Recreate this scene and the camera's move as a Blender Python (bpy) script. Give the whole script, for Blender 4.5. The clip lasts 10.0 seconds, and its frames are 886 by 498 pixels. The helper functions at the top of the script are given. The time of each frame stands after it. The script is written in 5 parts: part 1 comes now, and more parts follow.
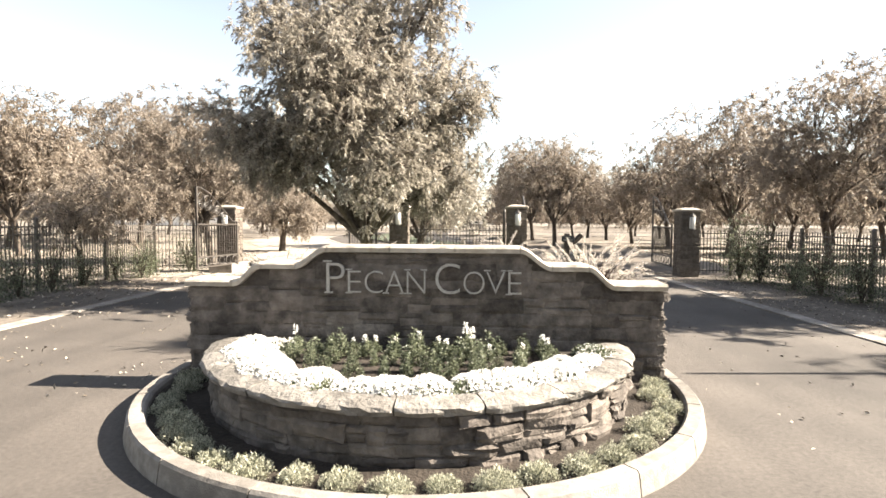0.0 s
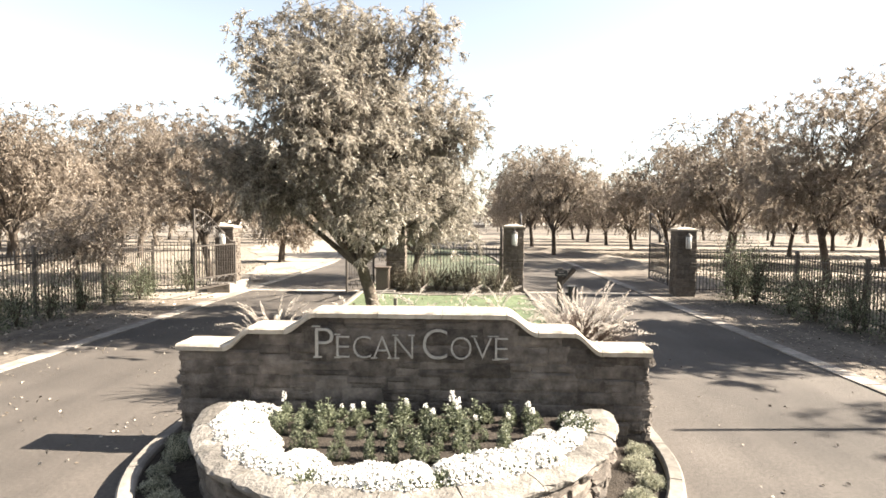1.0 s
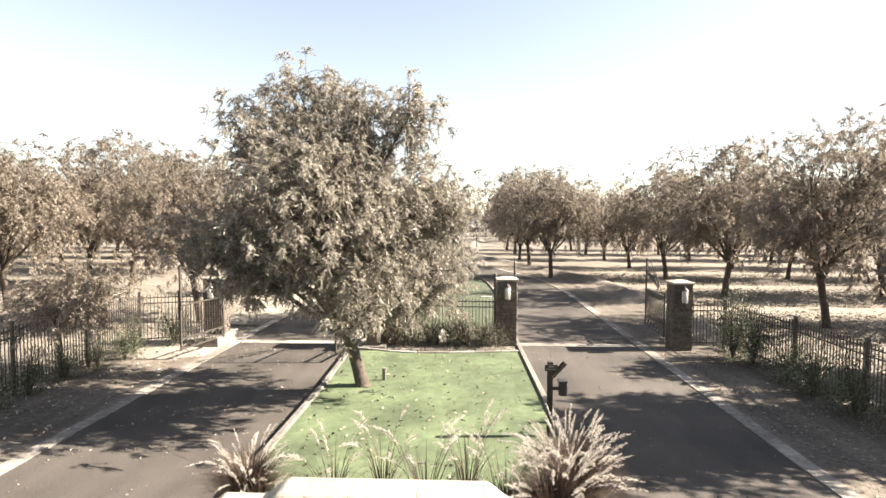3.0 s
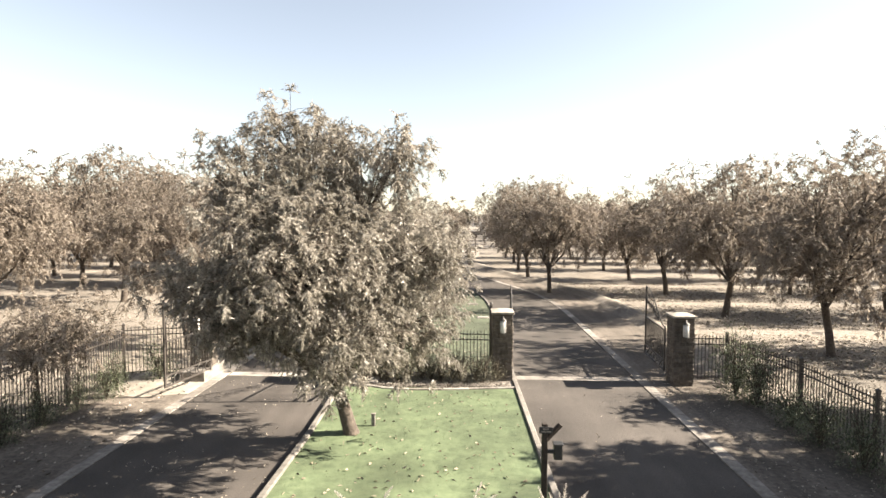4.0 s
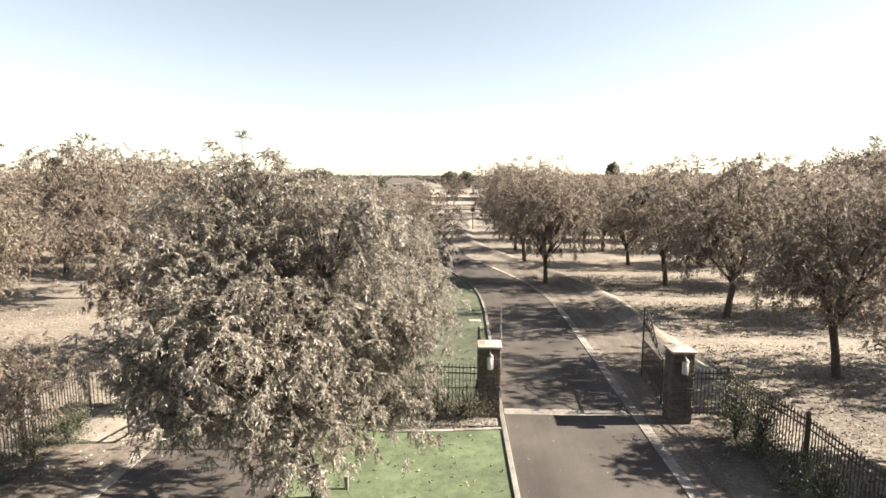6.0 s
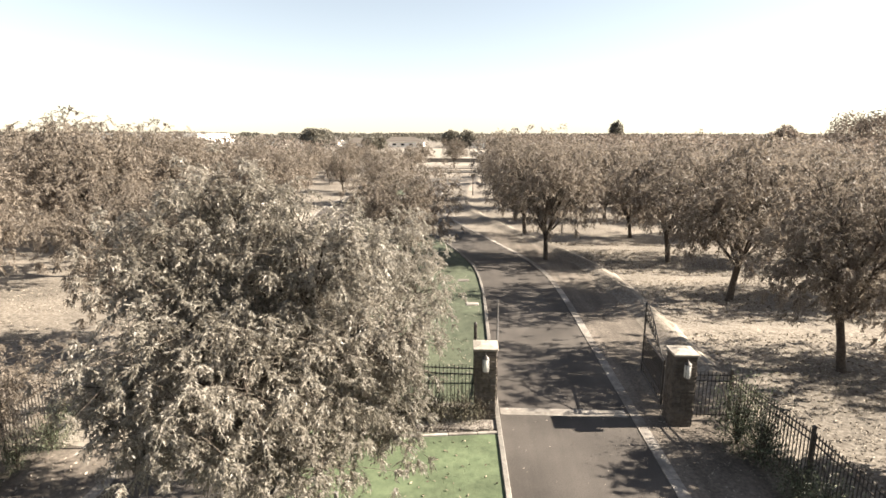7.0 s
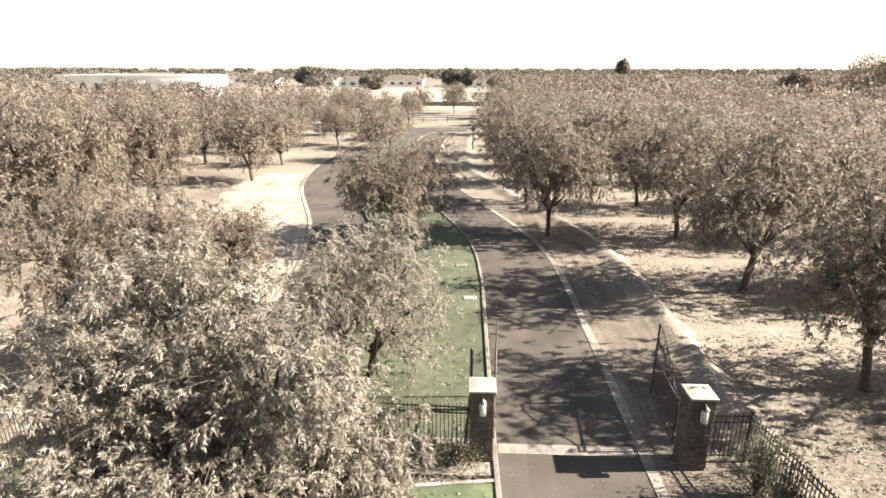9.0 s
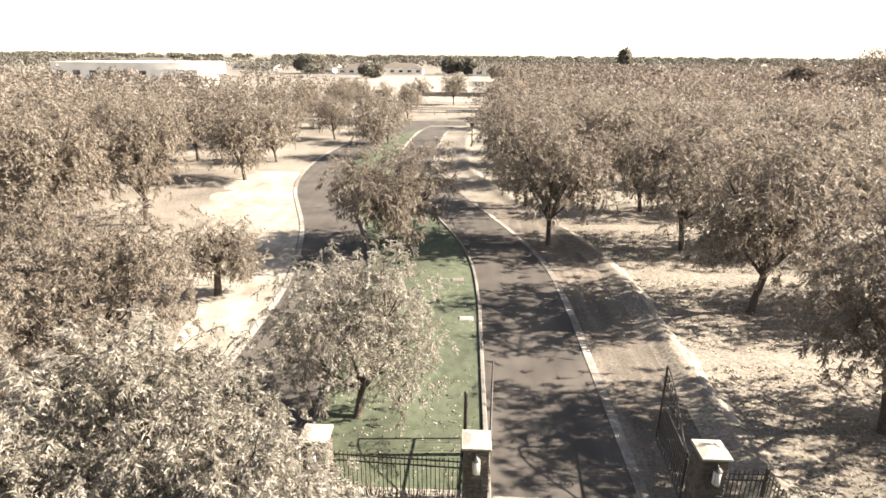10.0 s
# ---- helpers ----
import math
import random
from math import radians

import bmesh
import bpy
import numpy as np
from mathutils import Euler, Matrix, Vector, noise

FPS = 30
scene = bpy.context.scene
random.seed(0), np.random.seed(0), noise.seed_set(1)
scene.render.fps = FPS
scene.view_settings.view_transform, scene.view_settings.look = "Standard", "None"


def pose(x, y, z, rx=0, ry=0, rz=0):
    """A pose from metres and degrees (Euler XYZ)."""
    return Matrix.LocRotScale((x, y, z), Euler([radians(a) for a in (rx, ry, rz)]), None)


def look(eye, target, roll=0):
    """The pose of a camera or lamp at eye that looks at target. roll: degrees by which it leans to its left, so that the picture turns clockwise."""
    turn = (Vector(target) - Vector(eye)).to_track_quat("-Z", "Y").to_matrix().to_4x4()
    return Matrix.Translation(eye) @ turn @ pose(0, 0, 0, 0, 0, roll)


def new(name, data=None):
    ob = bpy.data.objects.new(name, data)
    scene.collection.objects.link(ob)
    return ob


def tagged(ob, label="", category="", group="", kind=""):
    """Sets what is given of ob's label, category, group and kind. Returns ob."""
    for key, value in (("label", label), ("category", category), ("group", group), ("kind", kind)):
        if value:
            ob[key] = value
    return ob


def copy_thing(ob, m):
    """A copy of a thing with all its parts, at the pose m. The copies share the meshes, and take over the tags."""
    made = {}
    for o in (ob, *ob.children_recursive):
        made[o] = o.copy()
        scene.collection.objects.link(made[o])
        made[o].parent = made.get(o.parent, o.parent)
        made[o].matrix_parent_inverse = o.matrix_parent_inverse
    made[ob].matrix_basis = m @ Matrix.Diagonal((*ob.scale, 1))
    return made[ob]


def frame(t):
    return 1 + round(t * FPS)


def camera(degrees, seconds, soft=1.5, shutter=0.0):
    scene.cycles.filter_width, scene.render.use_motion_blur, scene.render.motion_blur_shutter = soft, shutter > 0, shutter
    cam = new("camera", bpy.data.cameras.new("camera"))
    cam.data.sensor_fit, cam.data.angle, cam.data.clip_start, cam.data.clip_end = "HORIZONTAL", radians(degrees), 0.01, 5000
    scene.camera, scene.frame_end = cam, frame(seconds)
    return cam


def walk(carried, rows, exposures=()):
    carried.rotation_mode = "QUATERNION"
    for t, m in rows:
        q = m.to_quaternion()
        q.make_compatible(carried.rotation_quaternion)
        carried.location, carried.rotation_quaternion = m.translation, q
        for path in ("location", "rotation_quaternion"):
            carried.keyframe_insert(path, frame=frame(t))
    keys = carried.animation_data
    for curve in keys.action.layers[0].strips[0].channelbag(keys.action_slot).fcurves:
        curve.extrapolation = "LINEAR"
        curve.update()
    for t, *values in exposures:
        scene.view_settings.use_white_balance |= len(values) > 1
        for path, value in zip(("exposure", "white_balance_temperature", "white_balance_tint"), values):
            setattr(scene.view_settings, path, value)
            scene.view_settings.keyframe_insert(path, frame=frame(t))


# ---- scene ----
EXPO = 2.45
cam = camera(77.5, 10.0, soft=1.6)
PATH = [
    (0, (0.467, 0.395, 1.747), (0.394, 2.391, 1.649), 0.4),
    (0.5, (0.541, 0.425, 2.079), (0.465, 2.421, 1.977), 0.4),
    (1, (0.61, 0.378, 2.451), (0.532, 2.374, 2.347), 0.3),
    (1.5, (0.662, 0.337, 2.865), (0.584, 2.332, 2.756), 0.2),
    (2, (0.721, 0.37, 3.302), (0.643, 2.366, 3.193), 0.1),
    (3.5, (0.909, 1.139, 4.716), (0.833, 3.134, 4.602), 0.2),
    (4, (1.01, 1.43, 5.193), (0.934, 3.425, 5.081), 0.2),
    (4.5, (1.161, 1.734, 5.69), (1.084, 3.729, 5.574), 0.2),
    (5, (1.285, 2.1, 6.197), (1.209, 4.094, 6.06), 0.1),
    (5.5, (1.375, 2.5, 6.682), (1.299, 4.489, 6.492), 0.1),
    (7, (1.605, 3.856, 8.184), (1.526, 5.812, 7.776), 0.2),
    (7.5, (1.638, 4.39, 8.689), (1.559, 6.33, 8.211), 0.1),
    (8, (1.646, 4.963, 9.175), (1.568, 6.885, 8.626), 0.0),
    (8.5, (1.668, 5.573, 9.618), (1.591, 7.48, 9.022), 0.1),
    (9, (1.713, 6.242, 10.077), (1.635, 8.142, 9.456), 0.1),
    (9.5, (1.767, 6.953, 10.561), (1.69, 8.845, 9.917), 0.2),
    (10, (1.82, 7.804, 10.974), (1.746, 9.69, 10.311), 0.5),
]
walk(cam, [(t, look(eye, target, roll)) for t, eye, target, roll in PATH],
     exposures=[(t, EXPO + e, 7000, 10) for t, e in ((0.0, 0.34), (2.0, 0.26), (3.5, 0.06), (5.5, -0.22), (7.0, -0.3), (8.5, -0.13), (10.0, 0.0))])

# ---- world and sun ----
SUN_EL, SUN_AZ = radians(34), radians(3.5)      # azimuth from +x towards +y
world = bpy.data.worlds.new("sky")
scene.world = world
world.use_nodes = True
wn = world.node_tree.nodes
sky = wn.new("ShaderNodeTexSky")
sky.sky_type, sky.sun_disc = "NISHITA", False
sky.sun_elevation, sky.sun_rotation = SUN_EL, radians(90) - SUN_AZ
sky.air_density, sky.dust_density, sky.ozone_density = 1.0, 0.25, 1.0
wn["Background"].inputs["Strength"].default_value = 0.046
pale = wn.new("ShaderNodeHueSaturation")
pale.inputs["Saturation"].default_value = 0.62
world.node_tree.links.new(sky.outputs["Color"], pale.inputs["Color"])
world.node_tree.links.new(pale.outputs["Color"], wn["Background"].inputs["Color"])
sun = new("sun", bpy.data.lights.new("sun", "SUN"))
sun.data.energy, sun.data.angle, sun.data.color = 5.0, radians(0.53), (1.0, 0.94, 0.85)
sun_dir = Vector((math.cos(SUN_EL) * math.cos(SUN_AZ), math.cos(SUN_EL) * math.sin(SUN_AZ), math.sin(SUN_EL)))
sun.matrix_world = look(sun_dir * 60, (0, 0, 0))


# ---- materials ----
def mat(name, dark, light, scale=8.0, rough=0.8, bump=0.2, bump_scale=None, vary=0.0, big=0.0, big_scale=0.35,
        spec=0.3, metal=0.0, translucent=0.0, island=False, third=None, streak=0.0):
    """A two-scale noise material. vary: shift by the object's (or island's) random value; big: strength of the wide stains."""
    m = bpy.data.materials.new(name)
    m.use_nodes = True
    nt = m.node_tree
    n, l = nt.nodes, nt.links
    b = n["Principled BSDF"]
    b.inputs["Roughness"].default_value = rough
    b.inputs["Metallic"].default_value = metal
    b.inputs["Specular IOR Level"].default_value = spec
    tex = n.new("ShaderNodeTexNoise")
    tex.inputs["Scale"].default_value, tex.inputs["Detail"].default_value, tex.inputs["Roughness"].default_value = scale, 6.0, 0.65
    place = n.new("ShaderNodeNewGeometry")
    l.new(place.outputs["Position"], tex.inputs["Vector"])
    ramp = n.new("ShaderNodeValToRGB")
    ramp.color_ramp.elements[0].position, ramp.color_ramp.elements[1].position = 0.3, 0.72
    ramp.color_ramp.elements[0].color, ramp.color_ramp.elements[1].color = (*dark, 1), (*light, 1)
    fac = tex.outputs["Fac"]
    if vary:
        if island:
            rnd = place.outputs["Random Per Island"]
        else:
            info = n.new("ShaderNodeObjectInfo")
            rnd = info.outputs["Random"]
        mul = n.new("ShaderNodeMath")
        mul.operation = "MULTIPLY_ADD"
        mul.inputs[1].default_value, mul.inputs[2].default_value = vary, -vary / 2
        l.new(rnd, mul.inputs[0])
        add = n.new("ShaderNodeMath")
        l.new(fac, add.inputs[0])
        l.new(mul.outputs[0], add.inputs[1])
        fac = add.outputs[0]
    l.new(fac, ramp.inputs["Fac"])
    col = ramp.outputs["Color"]
    if third:
        e = ramp.color_ramp.elements.new(0.5)
        e.color = (*third, 1)
    if big:
        wide = n.new("ShaderNodeTexNoise")
        wide.inputs["Scale"].default_value, wide.inputs["Detail"].default_value = big_scale, 3.0
        l.new(place.outputs["Position"], wide.inputs["Vector"])
        mr = n.new("ShaderNodeMapRange")
        mr.inputs["From Min"].default_value, mr.inputs["From Max"].default_value = 0.3, 0.7
        mr.inputs["To Min"].default_value, mr.inputs["To Max"].default_value = 1 - big, 1 + big
        l.new(wide.outputs["Fac"], mr.inputs["Value"])
        mix = n.new("ShaderNodeMix")
        mix.data_type, mix.blend_type = "RGBA", "MULTIPLY"
        mix.inputs["Factor"].default_value = 1.0
        l.new(col, mix.inputs["A"])
        l.new(mr.outputs["Result"], mix.inputs["B"])
        col = mix.outputs["Result"]
    if streak:
        mp = n.new("ShaderNodeMapping")
        mp.inputs["Scale"].default_value = (1.6, 0.09, 1.0)
        l.new(place.outputs["Position"], mp.inputs["Vector"])
        st = n.new("ShaderNodeTexNoise")
        st.inputs["Scale"].default_value, st.inputs["Detail"].default_value = 1.3, 4.0
        l.new(mp.outputs["Vector"], st.inputs["Vector"])
        sr = n.new("ShaderNodeMapRange")
        sr.inputs["From Min"].default_value, sr.inputs["From Max"].default_value = 0.35, 0.65
        sr.inputs["To Min"].default_value, sr.inputs["To Max"].default_value = 1 - streak, 1 + streak
        l.new(st.outputs["Fac"], sr.inputs["Value"])
        m2 = n.new("ShaderNodeMix")
        m2.data_type, m2.blend_type = "RGBA", "MULTIPLY"
        m2.inputs["Factor"].default_value = 1.0
        l.new(col, m2.inputs["A"])
        l.new(sr.outputs["Result"], m2.inputs["B"])
        col = m2.outputs["Result"]
    l.new(col, b.inputs["Base Color"])
    if bump:
        t2 = n.new("ShaderNodeTexNoise")
        t2.inputs["Scale"].default_value, t2.inputs["Detail"].default_value = bump_scale or scale * 3, 5.0
        l.new(place.outputs["Position"], t2.inputs["Vector"])
        bp = n.new("ShaderNodeBump")
        bp.inputs["Strength"].default_value, bp.inputs["Distance"].default_value = bump, 0.02
        l.new(t2.outputs["Fac"], bp.inputs["Height"])
        l.new(bp.outputs["Normal"], b.inputs["Normal"])
    if translucent:
        tr = n.new("ShaderNodeBsdfTranslucent")
        l.new(col, tr.inputs["Color"])
        ms = n.new("ShaderNodeMixShader")
        ms.inputs["Fac"].default_value = translucent
        l.new(b.outputs["BSDF"], ms.inputs[1])
        l.new(tr.outputs["BSDF"], ms.inputs[2])
        l.new(ms.outputs["Shader"], n["Material Output"].inputs["Surface"])
    return m


M_ASPHALT = mat("asphalt", (0.048, 0.041, 0.0355), (0.086, 0.074, 0.065), 26, 0.85, 0.35, 160, big=0.28, big_scale=0.5, streak=0.1)
M_CONCRETE = mat("concrete", (0.15, 0.13, 0.112), (0.29, 0.262, 0.232), 9, 0.85, 0.3, 70, big=0.35, big_scale=1.6, vary=0.45)
M_KERB = mat("kerb_concrete", (0.12, 0.107, 0.094), (0.22, 0.2, 0.178), 11, 0.88, 0.3, 70, big=0.25, big_scale=1.5, vary=0.3)
M_LITTER = mat("leaf_litter", (0.075, 0.06, 0.047), (0.29, 0.256, 0.217), 8, 0.95, 0.8, 18, big=0.28, big_scale=0.18, third=(0.165, 0.141, 0.116))
M_DIRT = mat("raked_dirt", (0.066, 0.054, 0.044), (0.165, 0.139, 0.115), 9, 0.95, 0.7, 30, big=0.3, big_scale=0.5, streak=0.22)
M_LAWN = mat("mown_grass", (0.058, 0.077, 0.041), (0.112, 0.137, 0.076), 5, 0.9, 0.3, 90, big=0.35, big_scale=0.7)
# inner lawn: the grass colour darkened for the shade of the trees
M_LAWN_SHADED = mat("shaded_inner_grass", (0.043, 0.051, 0.032), (0.088, 0.098, 0.064), 3, 0.9, 0.4, 60, big=0.3, big_scale=0.4)
M_BLADE = mat("grass_blade", (0.066, 0.083, 0.043), (0.125, 0.146, 0.08), 1.2, 0.6, 0.0, vary=0.35, island=True, translucent=0.3)
M_SOIL = mat("dark_soil", (0.015, 0.011, 0.008), (0.045, 0.035, 0.027), 14, 0.95, 0.9, 40)
M_PEBBLE = mat("pebbles", (0.112, 0.095, 0.078), (0.308, 0.273, 0.238), 5, 0.85, 0.2, vary=0.9, island=True)
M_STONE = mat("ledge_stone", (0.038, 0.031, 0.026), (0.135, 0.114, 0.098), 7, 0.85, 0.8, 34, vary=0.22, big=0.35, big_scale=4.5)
M_MORTAR = mat("dark_mortar", (0.04, 0.033, 0.028), (0.07, 0.059, 0.051), 20, 0.95, 0.4)
M_CAP = mat("pale_cap_stone", (0.224, 0.193, 0.157), (0.378, 0.336, 0.287), 7, 0.85, 0.45, 30, vary=0.25)
M_PCAP = mat("brown_cap_stone", (0.082, 0.073, 0.064), (0.19, 0.174, 0.156), 9, 0.85, 0.8, 34, vary=0.25, big=0.25, big_scale=5)
M_PILLAR = mat("pillar_stone", (0.06, 0.048, 0.039), (0.13, 0.109, 0.09), 9, 0.85, 0.5, 30, vary=0.2)
M_IRON = mat("dark_painted_iron", (0.030, 0.025, 0.021), (0.062, 0.052, 0.045), 30, 0.45, 0.08, spec=0.5)
M_RAIL = mat("brown_painted_steel", (0.06, 0.045, 0.036), (0.10, 0.08, 0.066), 20, 0.5, 0.1, spec=0.4)
M_LETTER = mat("brushed_letter_metal", (0.22, 0.207, 0.19), (0.32, 0.303, 0.28), 30, 0.45, 0.05, metal=0.2, spec=0.5)
M_WOOD = mat("dark_stained_wood", (0.018, 0.013, 0.01), (0.045, 0.034, 0.026), 14, 0.75, 0.4, 40)
M_GLASS = mat("frosted_lamp_glass", (0.5, 0.48, 0.45), (0.62, 0.6, 0.56), 20, 0.25, 0.0, spec=0.5)
M_BARK = mat("pecan_bark", (0.036, 0.027, 0.022), (0.120, 0.098, 0.078), 11, 0.95, 1.0, 22)
M_LEAF = mat("pecan_leaf", (0.135, 0.11, 0.086), (0.31, 0.26, 0.213), 0.55, 0.5, 0.0, vary=0.48, island=True, spec=0.3, translucent=0.48, third=(0.212, 0.177, 0.143))
M_LEAF_OLIVE = mat("pecan_leaf_olive", (0.145, 0.129, 0.103), (0.41, 0.369, 0.317), 0.55, 0.42, 0.0, vary=0.52, island=True, spec=0.45, translucent=0.5, third=(0.255, 0.229, 0.189))
M_LEAF_FAR = mat("pecan_leaf_far", (0.10, 0.081, 0.066), (0.27, 0.219, 0.182), 0.12, 0.5, 0.0, vary=0.7, island=True, spec=0.2, translucent=0.4, third=(0.17, 0.138, 0.112))
M_SHRUB = mat("shrub_leaf", (0.04, 0.049, 0.026), (0.18, 0.193, 0.125), 1.5, 0.45, 0.0, vary=0.8, island=True, spec=0.45, translucent=0.3)
# distance haze over the far woods is mixed into this paler, greyer colour
M_WOODS_HAZY = mat("hazy_far_wood_leaf", (0.08, 0.072, 0.058), (0.17, 0.154, 0.126), 0.05, 0.6, 0.0, vary=0.6, island=True, translucent=0.3)
M_EVERGREEN = mat("evergreen_leaf", (0.11, 0.1, 0.08), (0.23, 0.21, 0.17), 0.3, 0.6, 0.0, vary=0.7, island=True, translucent=0.3)
# grey-green leaves, with glints put in as the palest end of the range
M_SAGE_GLINT = mat("glint_sage_leaf", (0.10, 0.102, 0.068), (0.5, 0.49, 0.38), 8, 0.5, 0.0, vary=0.8, island=True, translucent=0.25)
M_TWIGLEAF = mat("brown_green_leaf", (0.07, 0.064, 0.044), (0.24, 0.215, 0.155), 2.0, 0.5, 0.0, vary=0.8, island=True, translucent=0.25)
M_PETAL = mat("white_petal", (0.6, 0.58, 0.55), (0.8, 0.79, 0.76), 20, 0.7, 0.0, vary=0.4, island=True, translucent=0.3)
M_STRAW = mat("dry_grass_blade", (0.03, 0.019, 0.014), (0.1, 0.068, 0.051), 6, 0.6, 0.0, vary=0.8, island=True, translucent=0.25)
M_PLUME = mat("grass_plume", (0.42, 0.37, 0.32), (0.68, 0.63, 0.57), 20, 0.8, 0.0, vary=0.5, island=True, translucent=0.45)
M_DEAD = mat("fallen_leaf", (0.095, 0.075, 0.056), (0.38, 0.33, 0.272), 3, 0.8, 0.0, vary=0.9, island=True)
M_DEAD_TAN = mat("tan_leaf", (0.09, 0.07, 0.045), (0.30, 0.26, 0.19), 3, 0.8, 0.0, vary=0.9, island=True)
M_STUCCO = mat("pale_stucco", (0.66, 0.62, 0.57), (0.78, 0.74, 0.69), 3, 0.9, 0.1, big=0.1, big_scale=0.2)
M_ROOF = mat("grey_brown_roof", (0.08, 0.066, 0.056), (0.14, 0.12, 0.1), 2, 0.85, 0.2)
M_DARKWIN = mat("dark_window", (0.02, 0.022, 0.025), (0.05, 0.052, 0.055), 2, 0.15, 0.0, spec=0.6)
M_SAND = mat("pale_field", (0.17, 0.145, 0.117), (0.34, 0.3, 0.252), 0.9, 0.95, 0.5, 5, big=0.3, big_scale=0.22, streak=0.12)
M_BLACK = mat("black_plastic", (0.015, 0.015, 0.015), (0.04, 0.038, 0.036), 20, 0.5, 0.05)


# ---- mesh tools ----
def fast_mesh(name, verts, faces, material, smooth=False):
    """A mesh from arrays; faces is an (n, 3) or (n, 4) array, or a list of index lists."""
    me = bpy.data.meshes.new(name)
    if isinstance(faces, np.ndarray):
        k = faces.shape[1]
        me.vertices.add(len(verts))
        me.vertices.foreach_set("co", np.asarray(verts, dtype=np.float32).ravel())
        me.loops.add(faces.size)
        me.loops.foreach_set("vertex_index", faces.astype(np.int32).ravel())
        me.polygons.add(len(faces))
        me.polygons.foreach_set("loop_start", np.arange(0, faces.size, k, dtype=np.int32))
        me.polygons.foreach_set("use_smooth", np.full(len(faces), smooth))
        me.update(calc_edges=True)
    else:
        me.from_pydata([tuple(v) for v in verts], [], faces)
        if smooth:
            me.polygons.foreach_set("use_smooth", [True] * len(me.polygons))
        me.update()
    me.materials.append(material)
    return me


class Build:
    """Collects verts and faces of one mesh."""

    def __init__(self):
        self.v, self.f = [], []

    def add(self, verts, faces):
        o = len(self.v)
        self.v += [tuple(p) for p in verts]
        self.f += [[o + i for i in q] for q in faces]
        return self

    def box(self, c, s, rz=0.0, bevel=0.0):
        hx, hy, hz = s[0] / 2, s[1] / 2, s[2] / 2
        co, si = math.cos(rz), math.sin(rz)
        b = min(bevel, hx * 0.9, hy * 0.9, hz * 0.9)
        rings = [(-hz, b), (-hz + b, 0), (hz - b, 0), (hz, b)] if b else [(-hz, 0), (hz, 0)]
        vs, fs = [], []
        for z, i in rings:
            ax, ay = hx - i, hy - i
            k = min(b, ax * 0.5, ay * 0.5)
            corners = [(-ax + k, -ay), (ax - k, -ay), (ax, -ay + k), (ax, ay - k), (ax - k, ay), (-ax + k, ay), (-ax, ay - k), (-ax, -ay + k)] if b else \
                      [(-ax, -ay), (ax, -ay), (ax, ay), (-ax, ay)]
            vs += [(c[0] + x * co - y * si, c[1] + x * si + y * co, c[2] + z) for x, y in corners]
        n = 8 if b else 4
        for r in range(len(rings) - 1):
            for i in range(n):
                j = (i + 1) % n
                fs.append([r * n + i, r * n + j, (r + 1) * n + j, (r + 1) * n + i])
        fs.append(list(range(n))[::-1])
        fs.append([(len(rings) - 1) * n + i for i in range(n)])
        return self.add(vs, fs)

    def tube(self, pts, radii, n=6, closed=True):
        pts = [Vector(p) for p in pts]
        vs, fs = [], []
        up = Vector((0.13, 0.21, 1)).normalized()
        for i, p in enumerate(pts):
            d = (pts[min(i + 1, len(pts) - 1)] - pts[max(i - 1, 0)]).normalized()
            a = d.cross(up)
            if a.length < 0.05:
                a = d.cross(Vector((1, 0, 0)))
            a.normalize()
            b = d.cross(a)
            r = radii[i] if hasattr(radii, "__len__") else radii
            vs += [p + (a * math.cos(2 * math.pi * k / n) + b * math.sin(2 * math.pi * k / n)) * r for k in range(n)]
        for i in range(len(pts) - 1):
            for k in range(n):
                j = (k + 1) % n
                fs.append([i * n + k, i * n + j, (i + 1) * n + j, (i + 1) * n + k])
        if closed:
            fs.append(list(range(n)))
            fs.append([(len(pts) - 1) * n + k for k in range(n)][::-1])
        return self.add(vs, fs)

    def lathe(self, profile, c, n=16):
        vs, fs = [], []
        for r, z in profile:
            vs += [(c[0] + r * math.cos(2 * math.pi * k / n), c[1] + r * math.sin(2 * math.pi * k / n), c[2] + z) for k in range(n)]
        for i in range(len(profile) - 1):
            for k in range(n):
                j = (k + 1) % n
                fs.append([i * n + k, i * n + j, (i + 1) * n + j, (i + 1) * n + k])
        fs.append(list(range(n))[::-1])
        fs.append([(len(profile) - 1) * n + k for k in range(n)])
        return self.add(vs, fs)

    def prism(self, poly, z0, z1):
        n = len(poly)
        vs = [(x, y, z0) for x, y in poly] + [(x, y, z1) for x, y in poly]
        fs = [[i, (i + 1) % n, n + (i + 1) % n, n + i] for i in range(n)]
        fs += [list(range(n))[::-1], [n + i for i in range(n)]]
        return self.add(vs, fs)

    def mesh(self, name, material, smooth=False):
        return fast_mesh(name, self.v, self.f, material, smooth)


def part(name, me, parent, label="", at=None):
    ob = new(name, me)
    ob.parent = parent
    if at is not None:
        ob.matrix_basis = at
    if label:
        ob["label"] = label
    return ob


def thing(name, label, category, at=None, group="", kind="", me=None):
    ob = new(name, me)
    if at is not None:
        ob.matrix_basis = at
    return tagged(ob, label, category, group, kind)


def structure(name, me, label, category):
    return tagged(new(name, me), label, category, kind="structure")


def lerp_table(table, v):
    xs, ys = zip(*table)
    return float(np.interp(v, xs, ys))


